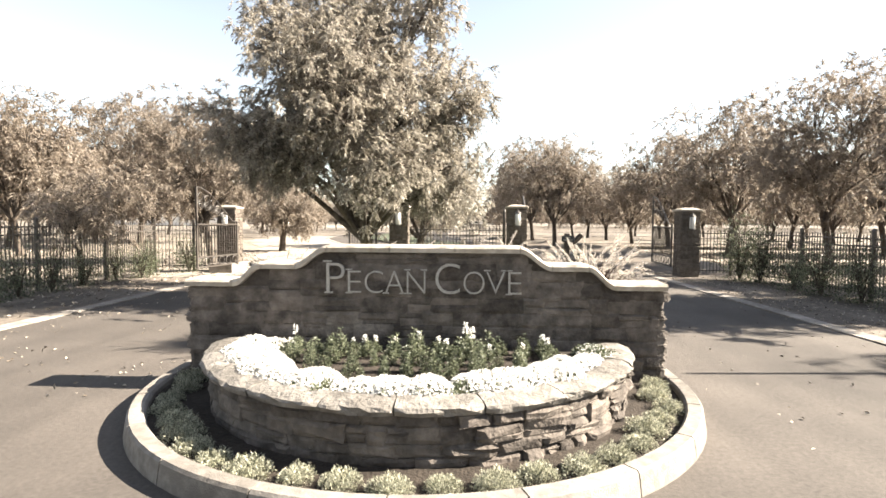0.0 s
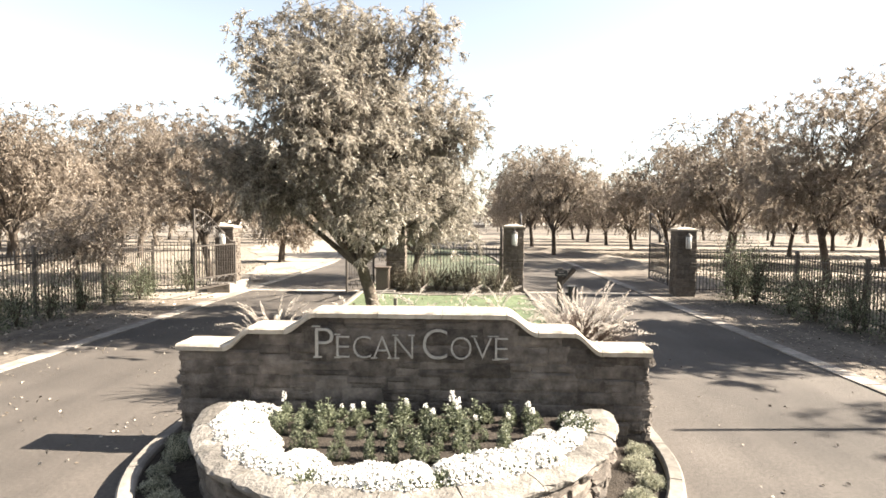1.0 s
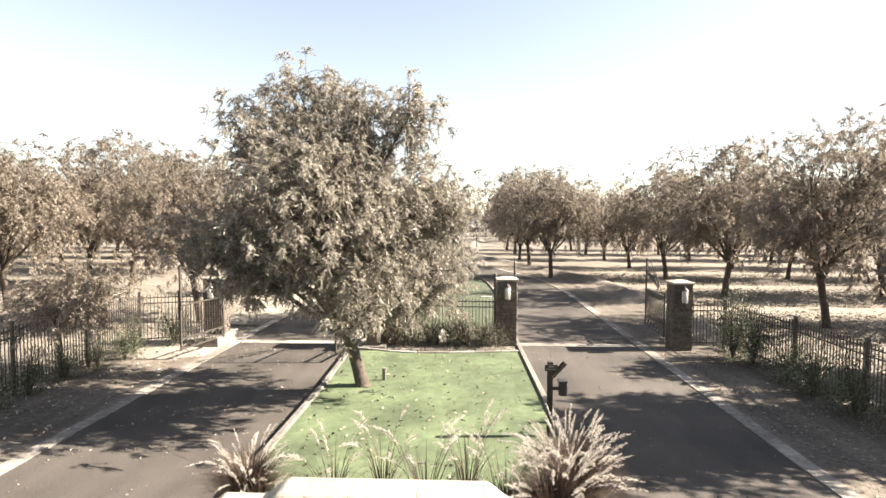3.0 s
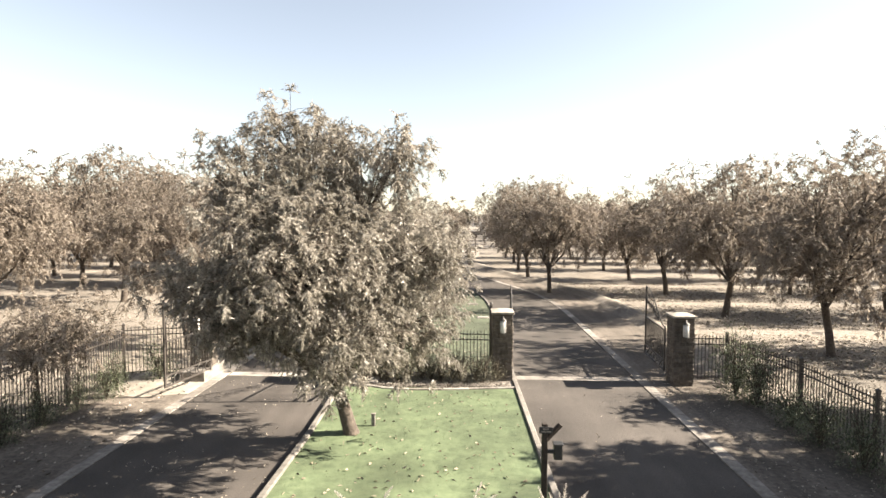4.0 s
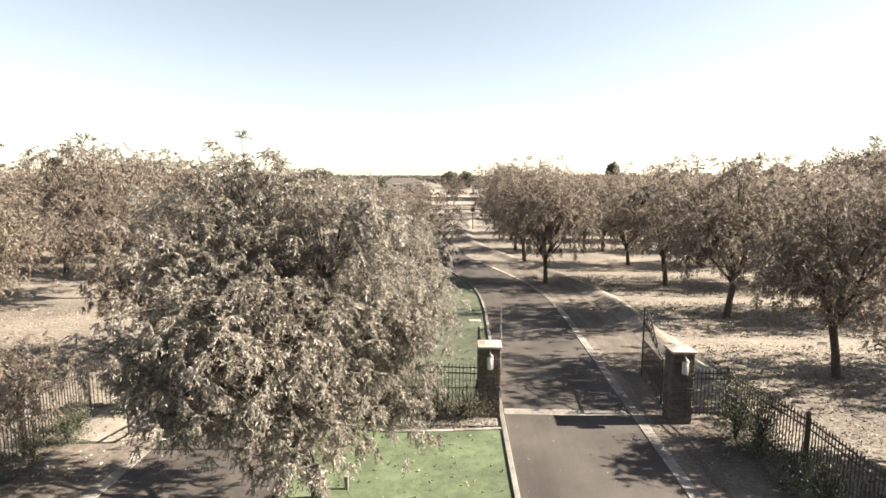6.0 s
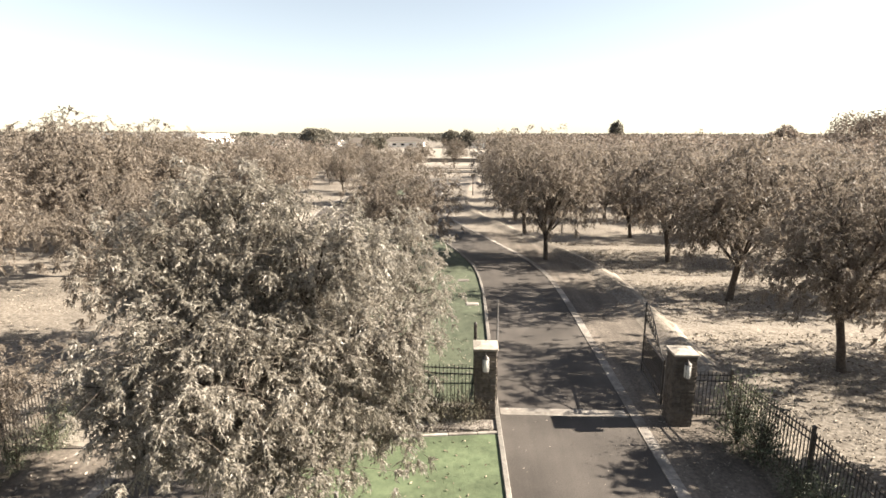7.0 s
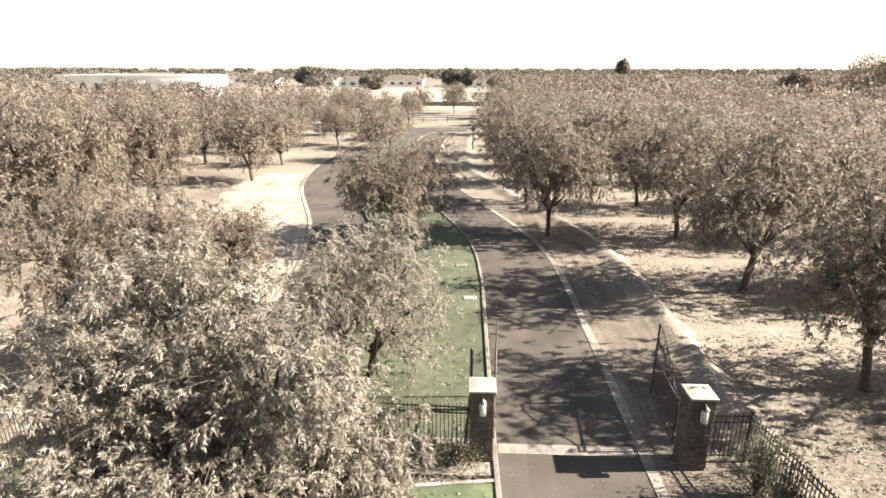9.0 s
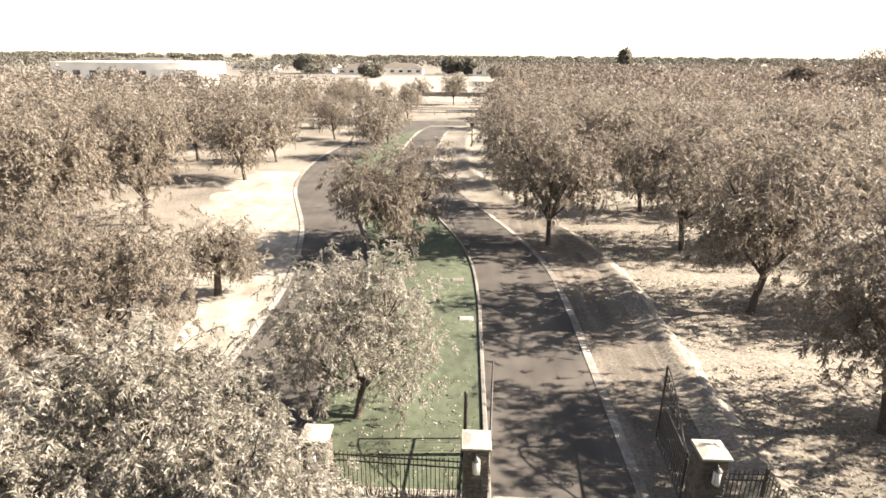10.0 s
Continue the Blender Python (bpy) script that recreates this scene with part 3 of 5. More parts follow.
def build_planter():
    rng = random.Random(21)
    planter = thing("stone_planter", "half-round brown stone planter wall with rough cap stones", "planter", pose(PC[0], PC[1], 0))
    b = Build()
    n = 48
    ring = [(math.cos(a), math.sin(a)) for a in np.linspace(math.pi, 2 * math.pi, n)]
    poly = [(c * (PR - 0.03), s * (PR - 0.03)) for c, s in ring] + [(c * (PR - 0.22), s * (PR - 0.22)) for c, s in reversed(ring)]
    part("wall_core", b.prism(poly, 0.02, 0.455).mesh("wall_core", M_MORTAR), planter)
    for z, h in courses(rng, 0.07, 0.455, 0.075, 0.15):
        a = math.pi + rng.uniform(0.0, 0.1)
        while a < 2 * math.pi - 0.02:
            da = min(rng.uniform(0.06, 0.21), 2 * math.pi - a)
            m = a + da / 2
            rugged = m > 4.95
            cuts = [0.0, rng.uniform(0.35, 0.65), 1.0] if h > 0.11 and rng.random() < (0.6 if rugged else 0.25) else [0.0, 1.0]
            for c0, c1 in zip(cuts, cuts[1:]):
                lay_stone(planter, (math.cos(m) * (PR - 0.035), math.sin(m) * (PR - 0.035), z + h * (c0 + c1) / 2 + rng.uniform(-0.008, 0.008)), m + math.pi / 2 + rng.uniform(-0.1, 0.1) * (1.5 if rugged else 0.5),
                          da * PR * rng.uniform(1.02, 1.15), h * (c1 - c0) * rng.uniform(1.02, 1.15), rng.uniform(0.04, 0.1) if rugged else rng.uniform(0.02, 0.045), rng)
            a += da
    a = math.pi + 0.02
    while a < 2 * math.pi - 0.05:
        da = rng.uniform(0.21, 0.33)
        if 2 * math.pi - a - da < 0.12:
            da = 2 * math.pi - a - 0.02
        vs, fs = [], []
        k = 8
        for i, t in enumerate(np.linspace(a + 0.003, a + da - 0.003, k)):
            c, s = math.cos(t), math.sin(t)
            e = [rng.uniform(-0.014, 0.014) for _ in range(4)]
            end = 0.018 if i in (0, k - 1) else 0.0
            for r, z in ((PR - 0.21 + e[0], 0.46), (PR - 0.21 + e[0], 0.53), (PR - 0.14, 0.548 + e[3] * 0.4), (PR - 0.02 + e[1] * 0.5, 0.54 + e[2] * 0.4), (PR + 0.06 + e[1] - end, 0.522 + e[0] * 0.4), (PR + 0.075 + e[3] - end, 0.5 + e[1] * 0.3), (PR + 0.05 + e[2] - end, 0.462)):
                vs.append((c * r, s * r, z))
        for i in range(k - 1):
            fs += [[7 * i + q, 7 * i + (q + 1) % 7, 7 * i + 7 + (q + 1) % 7, 7 * i + 7 + q] for q in range(7)]
        fs += [list(range(7))[::-1], [7 * (k - 1) + q for q in range(7)]]
        part("cap_stone", fast_mesh("cap_stone", vs, fs, M_PCAP), planter, "brown rough-edged cap stone")
        a += da
    soil = Build().prism([(c * (PR - 0.2), s * (PR - 0.2)) for c, s in ring], 0.3, 0.44)
    part("planting_soil", soil.mesh("planting_soil", M_SOIL), planter, "dark planting soil")


build_planter()

# ---- gate pillars ----
PILLARS = [("outer_exit", -7.54, 19.1), ("inner_exit", -1.67, 18.85), ("inner_entry", 2.23, 18.83), ("outer_entry", 7.81, 18.85)]
PW = 0.62


def build_lantern(parent):
    """A wall lantern on the side that looks to -y."""
    b = Build()
    y = -PW / 2 - 0.14
    b.box((0, -PW / 2 - 0.03, 1.80), (0.12, 0.03, 0.26), 0, 0.006)
    b.tube([(0, -PW / 2 - 0.03, 1.92), (0, y + 0.03, 2.1), (0, y, 2.06)], 0.012, 6)
    b.lathe([(0.012, 0.0), (0.03, -0.02), (0.055, -0.04), (0.1, -0.085), (0.108, -0.1), (0.08, -0.105)], (0, y, 2.07), 12)
    b.lathe([(0.092, 0.0), (0.098, -0.015), (0.05, -0.03), (0.02, -0.06)], (0, y, 1.585), 12)
    for k in range(4):
        a = math.pi / 4 + k * math.pi / 2
        b.tube([(0.1 * math.cos(a), y + 0.1 * math.sin(a), 1.58), (0.1 * math.cos(a), y + 0.1 * math.sin(a), 1.97)], 0.006, 4)
    lan = part("lantern", b.mesh("lantern", M_IRON), parent, "dark metal wall lantern with pale glass")
    part("lamp_glass", Build().lathe([(0.07, 0), (0.09, 0.02), (0.094, 0.2), (0.09, 0.36), (0.07, 0.38)], (0, y, 1.58), 14).mesh("lamp_glass", M_GLASS, True), lan, "pale frosted glass")


def build_pillar(seed):
    rng = random.Random(seed)
    pil = thing("gate_pillar", "square brown stone gate pillar with pale cap and lantern", "pillar", group="gate pillars")
    part("pillar_core", Build().box((0, 0, 1.07), (PW - 0.06, PW - 0.06, 2.14)).mesh("pillar_core", M_MORTAR), pil)
    for side in range(4):
        turn = side * math.pi / 2
        for z, h in courses(rng, 0.0, 2.14, 0.09, 0.16):
            cut = [0.0, rng.uniform(0.3, 0.7), 1.0] if rng.random() < 0.7 else [0.0, rng.uniform(0.25, 0.4), rng.uniform(0.6, 0.75), 1.0]
            for a, b in zip(cut, cut[1:]):
                u = ((a + b) / 2 - 0.5) * PW
                p = Matrix.Rotation(turn, 3, "Z") @ Vector((u, -PW / 2 + 0.03, z + h / 2))
                lay_stone(pil, p, turn, (b - a) * PW * 1.03, h * 1.05, rng.uniform(0.024, 0.036) if side != 1 else rng.uniform(0.03, 0.06), rng, 1)
    cap = Build().box((0, 0, 2.175), (0.71, 0.71, 0.07), 0, 0.012)
    e = 0.325
    cap.add([(-e, -e, 2.21), (e, -e, 2.21), (e, e, 2.21), (-e, e, 2.21), (-0.12, -0.12, 2.265), (0.12, -0.12, 2.265), (0.12, 0.12, 2.265), (-0.12, 0.12, 2.265)],
            [[0, 1, 5, 4], [1, 2, 6, 5], [2, 3, 7, 6], [3, 0, 4, 7], [4, 5, 6, 7]])
    part("cap", cap.mesh("cap", M_CAP), pil, "pale stone cap")
    build_lantern(pil)
    return pil


first_pillar = build_pillar(31)
for i, (_, x, y) in enumerate(PILLARS):
    if i == 0:
        first_pillar.matrix_basis = pose(x, y, 0)
    else:
        copy_thing(first_pillar, pose(x, y, 0.07 if abs(x) < 3 else 0))

# ---- fences ----
PICKET = Build().box((0, 0, 0.5), (0.018, 0.018, 1.0)).add([(-0.009, -0.009, 1.0), (0.009, -0.009, 1.0), (0.009, 0.009, 1.0), (-0.009, 0.009, 1.0), (0, 0, 1.04)],
                                                      [[0, 1, 4], [1, 2, 4], [2, 3, 4], [3, 0, 4]]).mesh("picket", M_IRON)
POST = Build().box((0, 0, 0.8), (0.075, 0.075, 1.6), 0, 0.006).box((0, 0, 1.615), (0.095, 0.095, 0.03), 0, 0.008)
POST.add([(-0.04, -0.04, 1.63), (0.04, -0.04, 1.63), (0.04, 0.04, 1.63), (-0.04, 0.04, 1.63), (0, 0, 1.67)], [[0, 1, 4], [1, 2, 4], [2, 3, 4], [3, 0, 4]])
POST = POST.mesh("post", M_IRON)


def build_fence(name, corners, label, tall=1.45, low=0.12, end_posts=True, post_k=1.0):
    fence = thing(name, label, "fence", group="iron fences")
    for k, (a, b) in enumerate(zip(corners, corners[1:])):
        a, b = Vector((*a, 0)), Vector((*b, 0))
        d = b - a
        n = max(1, round(d.length / 0.112))
        rz = math.atan2(d.y, d.x)
        for z in (low + 0.08, tall - 0.2, tall - 0.02):
            mid = (a + b) / 2
            part("rail", Build().box((mid.x, mid.y, z), (d.length, 0.03, 0.032), rz).mesh("rail", M_IRON), fence)
        for i in range(1, n):
            p = a + d * (i / n)
            part("picket", PICKET, fence, at=Matrix.Translation((p.x, p.y, low)) @ Matrix.Rotation(rz, 4, "Z") @ Matrix.Diagonal((1, 1, tall - low + 0.05, 1)))
        for q, p in ((k, a), (k + 1, b)):
            if (q == k and k == 0 and end_posts) or (q == k + 1 and (k + 2 < len(corners) or end_posts)):
                part("post", POST, fence, at=Matrix.Translation(p) @ Matrix.Rotation(rz, 4, "Z") @ Matrix.Diagonal((1, 1, post_k, 1)))
    return fence


build_fence("iron_fence", [(-7.95, 19.1), (-8.75, 18.95), (-9.85, 18.5), (-9.82, 15.9), (-9.8, 13.3), (-9.8, 10.7), (-9.8, 8.1), (-9.8, 5.5), (-9.8, 2.9)],
            "dark iron picket fence beside the exit lane", tall=1.58, post_k=1.08)
build_fence("iron_fence", [(8.2, 18.95), (9.3, 18.95), (9.7, 15.8), (9.7, 13.15), (9.7, 10.5), (9.7, 7.9), (9.7, 5.3), (9.7, 2.7)],
            "dark iron picket fence beside the entry lane")
build_fence("iron_fence", [(-1.53, 19.1), (1.9, 18.95)], "dark iron picket fence between the inner pillars", tall=1.5, end_posts=False)

# low pale concrete footing under the middle fence
structure("fence_footing", Build().box((0.04, 18.95, 0.12), (3.7, 0.22, 0.16), 0, 0.012).mesh("fence_footing", M_CONCRETE), "low pale concrete footing under the fence", "footing")


# ---- gates ----
def build_gate(hinge, free, label):
    hx, hy = hinge
    d = Vector((free[0] - hx, free[1] - hy, 0))
    L, rz = d.length, math.atan2(d.y, d.x)
    gate = thing("iron_gate", label, "gate", pose(hx, hy, 0, 0, 0, math.degrees(rz)), group="gate leaves")
    low, hinge_top, free_top = 0.28, 1.72, 2.75

    def top(t):
        return hinge_top + (free_top - hinge_top) * math.sin(max(0, (t - 0.12) / 0.88) * math.pi / 2) ** 1.2 if t > 0.12 else hinge_top

    part("stile", Build().box((0.03, 0, (low + hinge_top) / 2), (0.06, 0.05, hinge_top - low), 0, 0.005).mesh("stile", M_IRON), gate)
    part("stile", Build().box((L - 0.03, 0, (low + free_top) / 2), (0.06, 0.05, free_top - low), 0, 0.005).mesh("stile", M_IRON), gate)
    for z in (low + 0.03, low + 0.34, 1.62):
        part("rail", Build().box((L / 2, 0, z), (L - 0.12, 0.04, 0.045), 0, 0.004).mesh("rail", M_IRON), gate)
    part("arch", Build().tube([(t * L, 0, top(t)) for t in np.linspace(0.01, 0.99, 24)], 0.02, 6).mesh("arch", M_IRON), gate)
    n = int(L / 0.115)
    for i in range(1, n):
        x = i * L / n
        part("bar", Build().box((x, 0, (low + 0.34 + 1.64) / 2), (0.018, 0.018, 1.64 - low - 0.34)).mesh("bar", M_IRON), gate)
    for i in range(6):
        x = (i + 0.5) * L / 6
        r = 0.125
        part("scroll", Build().tube([(x + r * math.cos(a), 0, low + 0.185 + r * math.sin(a)) for a in np.linspace(0, 2 * math.pi, 19)], 0.014, 5).mesh("scroll", M_IRON), gate)
    for t in (0.36, 0.5, 0.63, 0.76, 0.9):
        h = top(t) - 1.66
        if h < 0.1:
            continue
        pts = []
        for a in np.linspace(0, 3.6 * math.pi, 26):
            r = min(0.15, h * 0.38) * (1 - a / (4.2 * math.pi))
            pts.append((t * L + r * math.cos(a), 0, 1.66 + h * 0.5 + r * math.sin(a)))
        if h > 0.6:
            r = 0.11
            part("scroll", Build().tube([(t * L + r * math.cos(a), 0, 1.66 + h * 0.86 - r + r * math.sin(a)) for a in np.linspace(0, 2 * math.pi, 15)], 0.012, 5).mesh("scroll", M_IRON), gate)
        part("scroll", Build().tube(pts, 0.014, 5).mesh("scroll", M_IRON), gate)
    for z in (0.55, 1.5):
        part("hinge", Build().tube([(-0.03, 0, z - 0.06), (-0.03, 0, z + 0.06)], 0.025, 8).mesh("hinge", M_IRON), gate)
    return gate


build_gate((7.5, 19.28), (7.66, 21.7), "tall dark iron gate leaf standing open beside the entry lane")
build_gate((2.6, 19.28), (2.74, 21.7), "tall dark iron gate leaf standing open along the lawn edge")
build_gate((-7.12, 18.7), (-7.55, 16.7), "tall dark iron gate leaf standing open beside the exit lane")
build_gate((-2.42, 18.72), (-2.9, 16.6), "tall dark iron gate leaf swung outward beside the pecan tree")

structure("pillar_footing", Build().box((-7.52, 19.05, 0.14), (0.78, 1.6, 0.36), 0, 0.015).mesh("pillar_footing", M_CONCRETE), "pale concrete footing under the exit pillar", "footing")


# ---- pecan trees ----
def orchard_lobes(seed, height, radius, low):
    """Rounded masses of one crown: (x, y, z, radius, half height) rows about the foot of the trunk."""
    rng = np.random.default_rng(seed)
    deep = height - low
    rows = []
    for k in range(6):
        a = 2 * math.pi * (k + rng.uniform(-0.3, 0.3)) / 6
        out = radius * rng.uniform(0.46, 0.6)
        rows.append((math.cos(a) * out, math.sin(a) * out, low + deep * rng.uniform(0.34, 0.48), radius * rng.uniform(0.36, 0.45), deep * rng.uniform(0.22, 0.28)))
    for k in range(5):
        a = 2 * math.pi * (k + rng.uniform(-0.3, 0.3)) / 5
        out = radius * rng.uniform(0.4, 0.55)
        rows.append((math.cos(a) * out, math.sin(a) * out, low + deep * rng.uniform(0.62, 0.76), radius * rng.uniform(0.36, 0.45), deep * rng.uniform(0.21, 0.26)))
    rows.append((0.0, 0.0, low + deep * 0.45, radius * 0.5, deep * 0.3))
    return rows


def grow_tree(seed, lobes, n_sec, n_tip, n_frond, n_leaf, leaf_l, leaf_w, mat_leaf, lean=(0.2, 0.1), fork_z=1.4, trunk_r=0.15, twigs=False):
    """The meshes of one pecan tree: a forked trunk with a limb into each mass of the crown, and drooping fronds of leaflets."""
    rng = np.random.default_rng(seed)
    fork = np.array([lean[0], lean[1], fork_z])
    b = Build()
    b.tube([(0, 0, -0.1), (lean[0] * 0.1, lean[1] * 0.1, 0.12), (lean[0] * 0.45, lean[1] * 0.45, fork_z * 0.5), tuple(fork)],
           [trunk_r * 1.45, trunk_r * 1.1, trunk_r * 0.95, trunk_r * 0.9], 10)
    weight = np.array([r * r * h for _, _, _, r, h in lobes]) ** 0.8
    share = np.maximum(3, np.round(n_sec * weight / weight.sum())).astype(int)
    tips, outs = [], []
    for (lx, ly, lz, lr, lh), count in zip(lobes, share):
        mid_lobe = np.array([lx, ly, lz])
        p = fork + (mid_lobe - fork) * 0.75
        bend = fork + (p - fork) * 0.5 + rng.normal(size=3) * 0.14 + np.array([0, 0, 0.12])
        b.tube([tuple(fork - np.array([0, 0, 0.15])), tuple(bend), tuple(p), tuple(mid_lobe + rng.normal(size=3) * 0.15)],
               [trunk_r * 0.52, trunk_r * 0.36, trunk_r * 0.22, trunk_r * 0.1], 6)
        half = np.array([lr, lr, lh])
        for _ in range(count):
            d = rng.normal(size=3)
            d /= np.linalg.norm(d)
            reach = rng.uniform(0.25, 1.0) ** 0.45 * (0.88 + 0.22 * noise.noise(Vector(tuple(d * 1.9 + seed))))
            if rng.random() < 0.09:
                reach *= rng.uniform(1.08, 1.32)
            c = mid_lobe + d * half * reach
            turn = p + (c - p) * 0.55 + np.array([0, 0, 0.09 * np.linalg.norm(c - p)]) + rng.normal(size=3) * 0.06
            b.tube([tuple(p), tuple(turn), tuple(c)], [trunk_r * 0.16, trunk_r * 0.1, trunk_r * 0.045], 4, False)
            spread = 0.27 * lr + 0.06
            for _ in range(n_tip):
                o = rng.normal(size=3) * np.array([1.0, 1.0, 0.85]) * spread
                tips.append(c + o)
                outs.append(d * 0.6 + o)
                if twigs and rng.random() < 0.5:
                    b.tube([tuple(c), tuple(c + o * 0.55 + np.array([0, 0, 0.05])), tuple(c + o)], [0.008, 0.006, 0.004], 3, False)
    tips, outs = np.array(tips), np.array(outs)
    base = np.repeat(tips, n_frond, axis=0)
    dirs = np.repeat(outs, n_frond, axis=0) * 0.7 + rng.normal(size=(len(base), 3)) * 0.75 + np.array([0, 0, -0.35])
    dirs /= np.linalg.norm(dirs, axis=1, keepdims=True)
    frond = leaf_l * 3.0
    t = (np.arange(n_leaf) + 0.5) / n_leaf
    pos = base[:, None, :] + dirs[:, None, :] * (t * frond)[None, :, None]
    pos[:, :, 2] -= (t ** 2 * frond * 0.35)[None, :]
    side = np.cross(dirs, rng.normal(size=dirs.shape) * 0.4 + np.array([0, 0, 1.0]))
    side /= np.maximum(np.linalg.norm(side, axis=1, keepdims=True), 1e-6)
    sgn = np.where(np.arange(n_leaf) % 2 == 0, 1.0, -1.0)
    al = dirs[:, None, :] * 0.75 + side[:, None, :] * sgn[None, :, None] * 0.75 + rng.normal(size=pos.shape) * 0.4 + np.array([0, 0, -0.35])
    n = pos.shape[0] * pos.shape[1]
    L = leaf_l * rng.uniform(0.7, 1.25, n)
    v, f = leaves(pos.reshape(-1, 3), al.reshape(-1, 3), L, leaf_w * rng.uniform(0.75, 1.2, n), rng, droop=0.12, blade=True)
    return b.mesh("trunk", M_BARK, True), fast_mesh("crown", v, f, mat_leaf)


def plant_tree(meshes, at, label, group="pecan orchard"):
    tree = thing("pecan_tree", label, "tree", at, group)
    part("trunk", meshes[0], tree, "furrowed brown bark")
    part("crown", meshes[1], tree, "olive-brown drooping leaves")
    return tree


# the lawn tree is open and lopsided: high masses over the trunk, long low ones towards the exit lane
BIG_LOBES = [(-0.95, -0.4, 6.75, 1.0, 0.9), (0.75, -1.3, 6.25, 0.95, 0.9), (1.75, -1.1, 4.7, 0.85, 1.0), (1.5, -0.9, 3.1, 1.0, 0.9), (-1.65, -1.5, 5.2, 1.0, 1.0),
             (-2.2, -1.1, 3.4, 1.05, 0.85), (-0.5, -2.7, 4.5, 1.2, 1.1), (0.2, -2.5, 2.9, 1.1, 0.8), (-0.9, 1.4, 5.0, 1.1, 1.0), (-0.2, -0.7, 5.2, 1.1, 1.1), (-1.5, -2.1, 3.0, 0.9, 0.75), (0.5, 1.1, 3.6, 0.9, 0.8), (-1.0, -1.0, 4.1, 1.1, 1.0), (0.7, -1.5, 4.3, 1.0, 1.0), (1.0, -0.2, 2.4, 0.75, 0.6), (-2.0, -1.2, 6.0, 0.8, 0.7), (-2.8, -1.5, 3.4, 0.9, 0.8)]
big = grow_tree(5, BIG_LOBES, 300, 12, 8, 13, 0.068, 0.024, M_LEAF_OLIVE, (-0.36, -0.22), 1.35, 0.16, True)
plant_tree(big, pose(-1.62, 14.15, 0.08), "large spreading pecan tree on the lawn, leaves turning brown", "island trees")
NEAR = [grow_tree(40 + k, orchard_lobes(140 + k, 8.0 + 0.3 * (k % 3), 3.75, 1.65), 160, 9, 8, 11, 0.078, 0.033, M_LEAF, (0.3 * math.cos(2.2 * k), 0.3 * math.sin(2.2 * k)), 1.9, 0.14) for k in range(4)]
MID = [grow_tree(60 + k, orchard_lobes(160 + k, 8.0 + 0.3 * (k % 3), 3.75, 1.65), 118, 7, 5, 9, 0.135, 0.06, M_LEAF, (0.25 * math.cos(1.7 * k), 0.25 * math.sin(1.7 * k)), 1.8, 0.15) for k in range(4)]
FAR = [grow_tree(70 + k, orchard_lobes(170 + k, 7.6 + 0.3 * (k % 3), 3.7, 1.4), 78, 5, 4, 7, 0.21, 0.1, M_LEAF, (0.2 * math.cos(1.7 * k), 0.2 * math.sin(1.7 * k)), 1.4, 0.16) for k in range(4)]
LAST = [grow_tree(90 + k, orchard_lobes(190 + k, 7.6 + 0.3 * (k % 3), 3.7, 1.4), 60, 4, 4, 6, 0.27, 0.14, M_LEAF, (0.2, 0.1), 1.4, 0.16) for k in range(3)]
small = grow_tree(81, orchard_lobes(181, 5.7, 3.05, 0.75), 130, 9, 7, 12, 0.075, 0.026, M_LEAF_OLIVE, (0.2, 0.1), 1.1, 0.12)
sparse = grow_tree(82, [(0.3, 0.0, 2.6, 1.5, 0.9), (1.0, 0.3, 1.9, 1.1, 0.7), (-0.7, -0.2, 1.9, 1.0, 0.7), (0.2, -0.5, 3.4, 0.7, 0.6)], 40, 8, 5, 9, 0.13, 0.046, M_LEAF, (0.1, 0.1), 1.5, 0.17)
airy = grow_tree(84, [(-0.3, 0.0, 2.6, 1.25, 0.75), (0.6, 0.5, 2.0, 1.0, 0.65), (-1.0, -0.4, 1.9, 1.1, 0.7), (0.1, -0.7, 1.9, 0.9, 0.6)], 46, 7, 5, 9, 0.085, 0.034, M_LEAF, (0.1, 0.0), 1.6, 0.075, True)
BESIDE_LOBES = [(-2.6, -2.9, 5.0, 1.15, 1.3), (-2.7, -1.6, 5.3, 1.3, 1.3), (-1.0, -2.4, 6.6, 1.4, 1.0), (-0.8, -0.8, 6.6, 1.3, 1.0), (-2.5, -3.4, 3.0, 1.2, 1.1), (-2.4, -1.6, 3.2, 1.3, 1.2),
                (-2.2, 0.9, 2.6, 1.2, 0.9), (1.4, -1.6, 5.6, 1.6, 1.5), (0.0, -2.2, 4.2, 1.6, 1.3), (0.2, 1.0, 3.4, 1.4, 1.0), (-1.8, 2.3, 3.1, 1.2, 1.1), (-1.4, 2.5, 4.8, 1.1, 1.1)]
beside = grow_tree(47, BESIDE_LOBES, 265, 9, 5, 10, 0.13, 0.075, M_LEAF, (0.2, -0.2), 1.4, 0.15)
plant_tree(small, pose(-1.45, 22.5, 0.06), "pecan tree on the inner lawn with browning leaves", "island trees")
plant_tree(grow_tree(83, orchard_lobes(183, 6.5, 4.1, 0.8), 125, 9, 5, 11, 0.12, 0.05, M_LEAF, (0.2, 0.1), 1.1, 0.14), pose(-2.4, 38.8, 0.06), "round dark pecan tree on the inner lawn", "island trees")
plant_tree(sparse, pose(-9.9, 31.6, 0), "thin sparsely leaved pecan tree beside the exit lane")

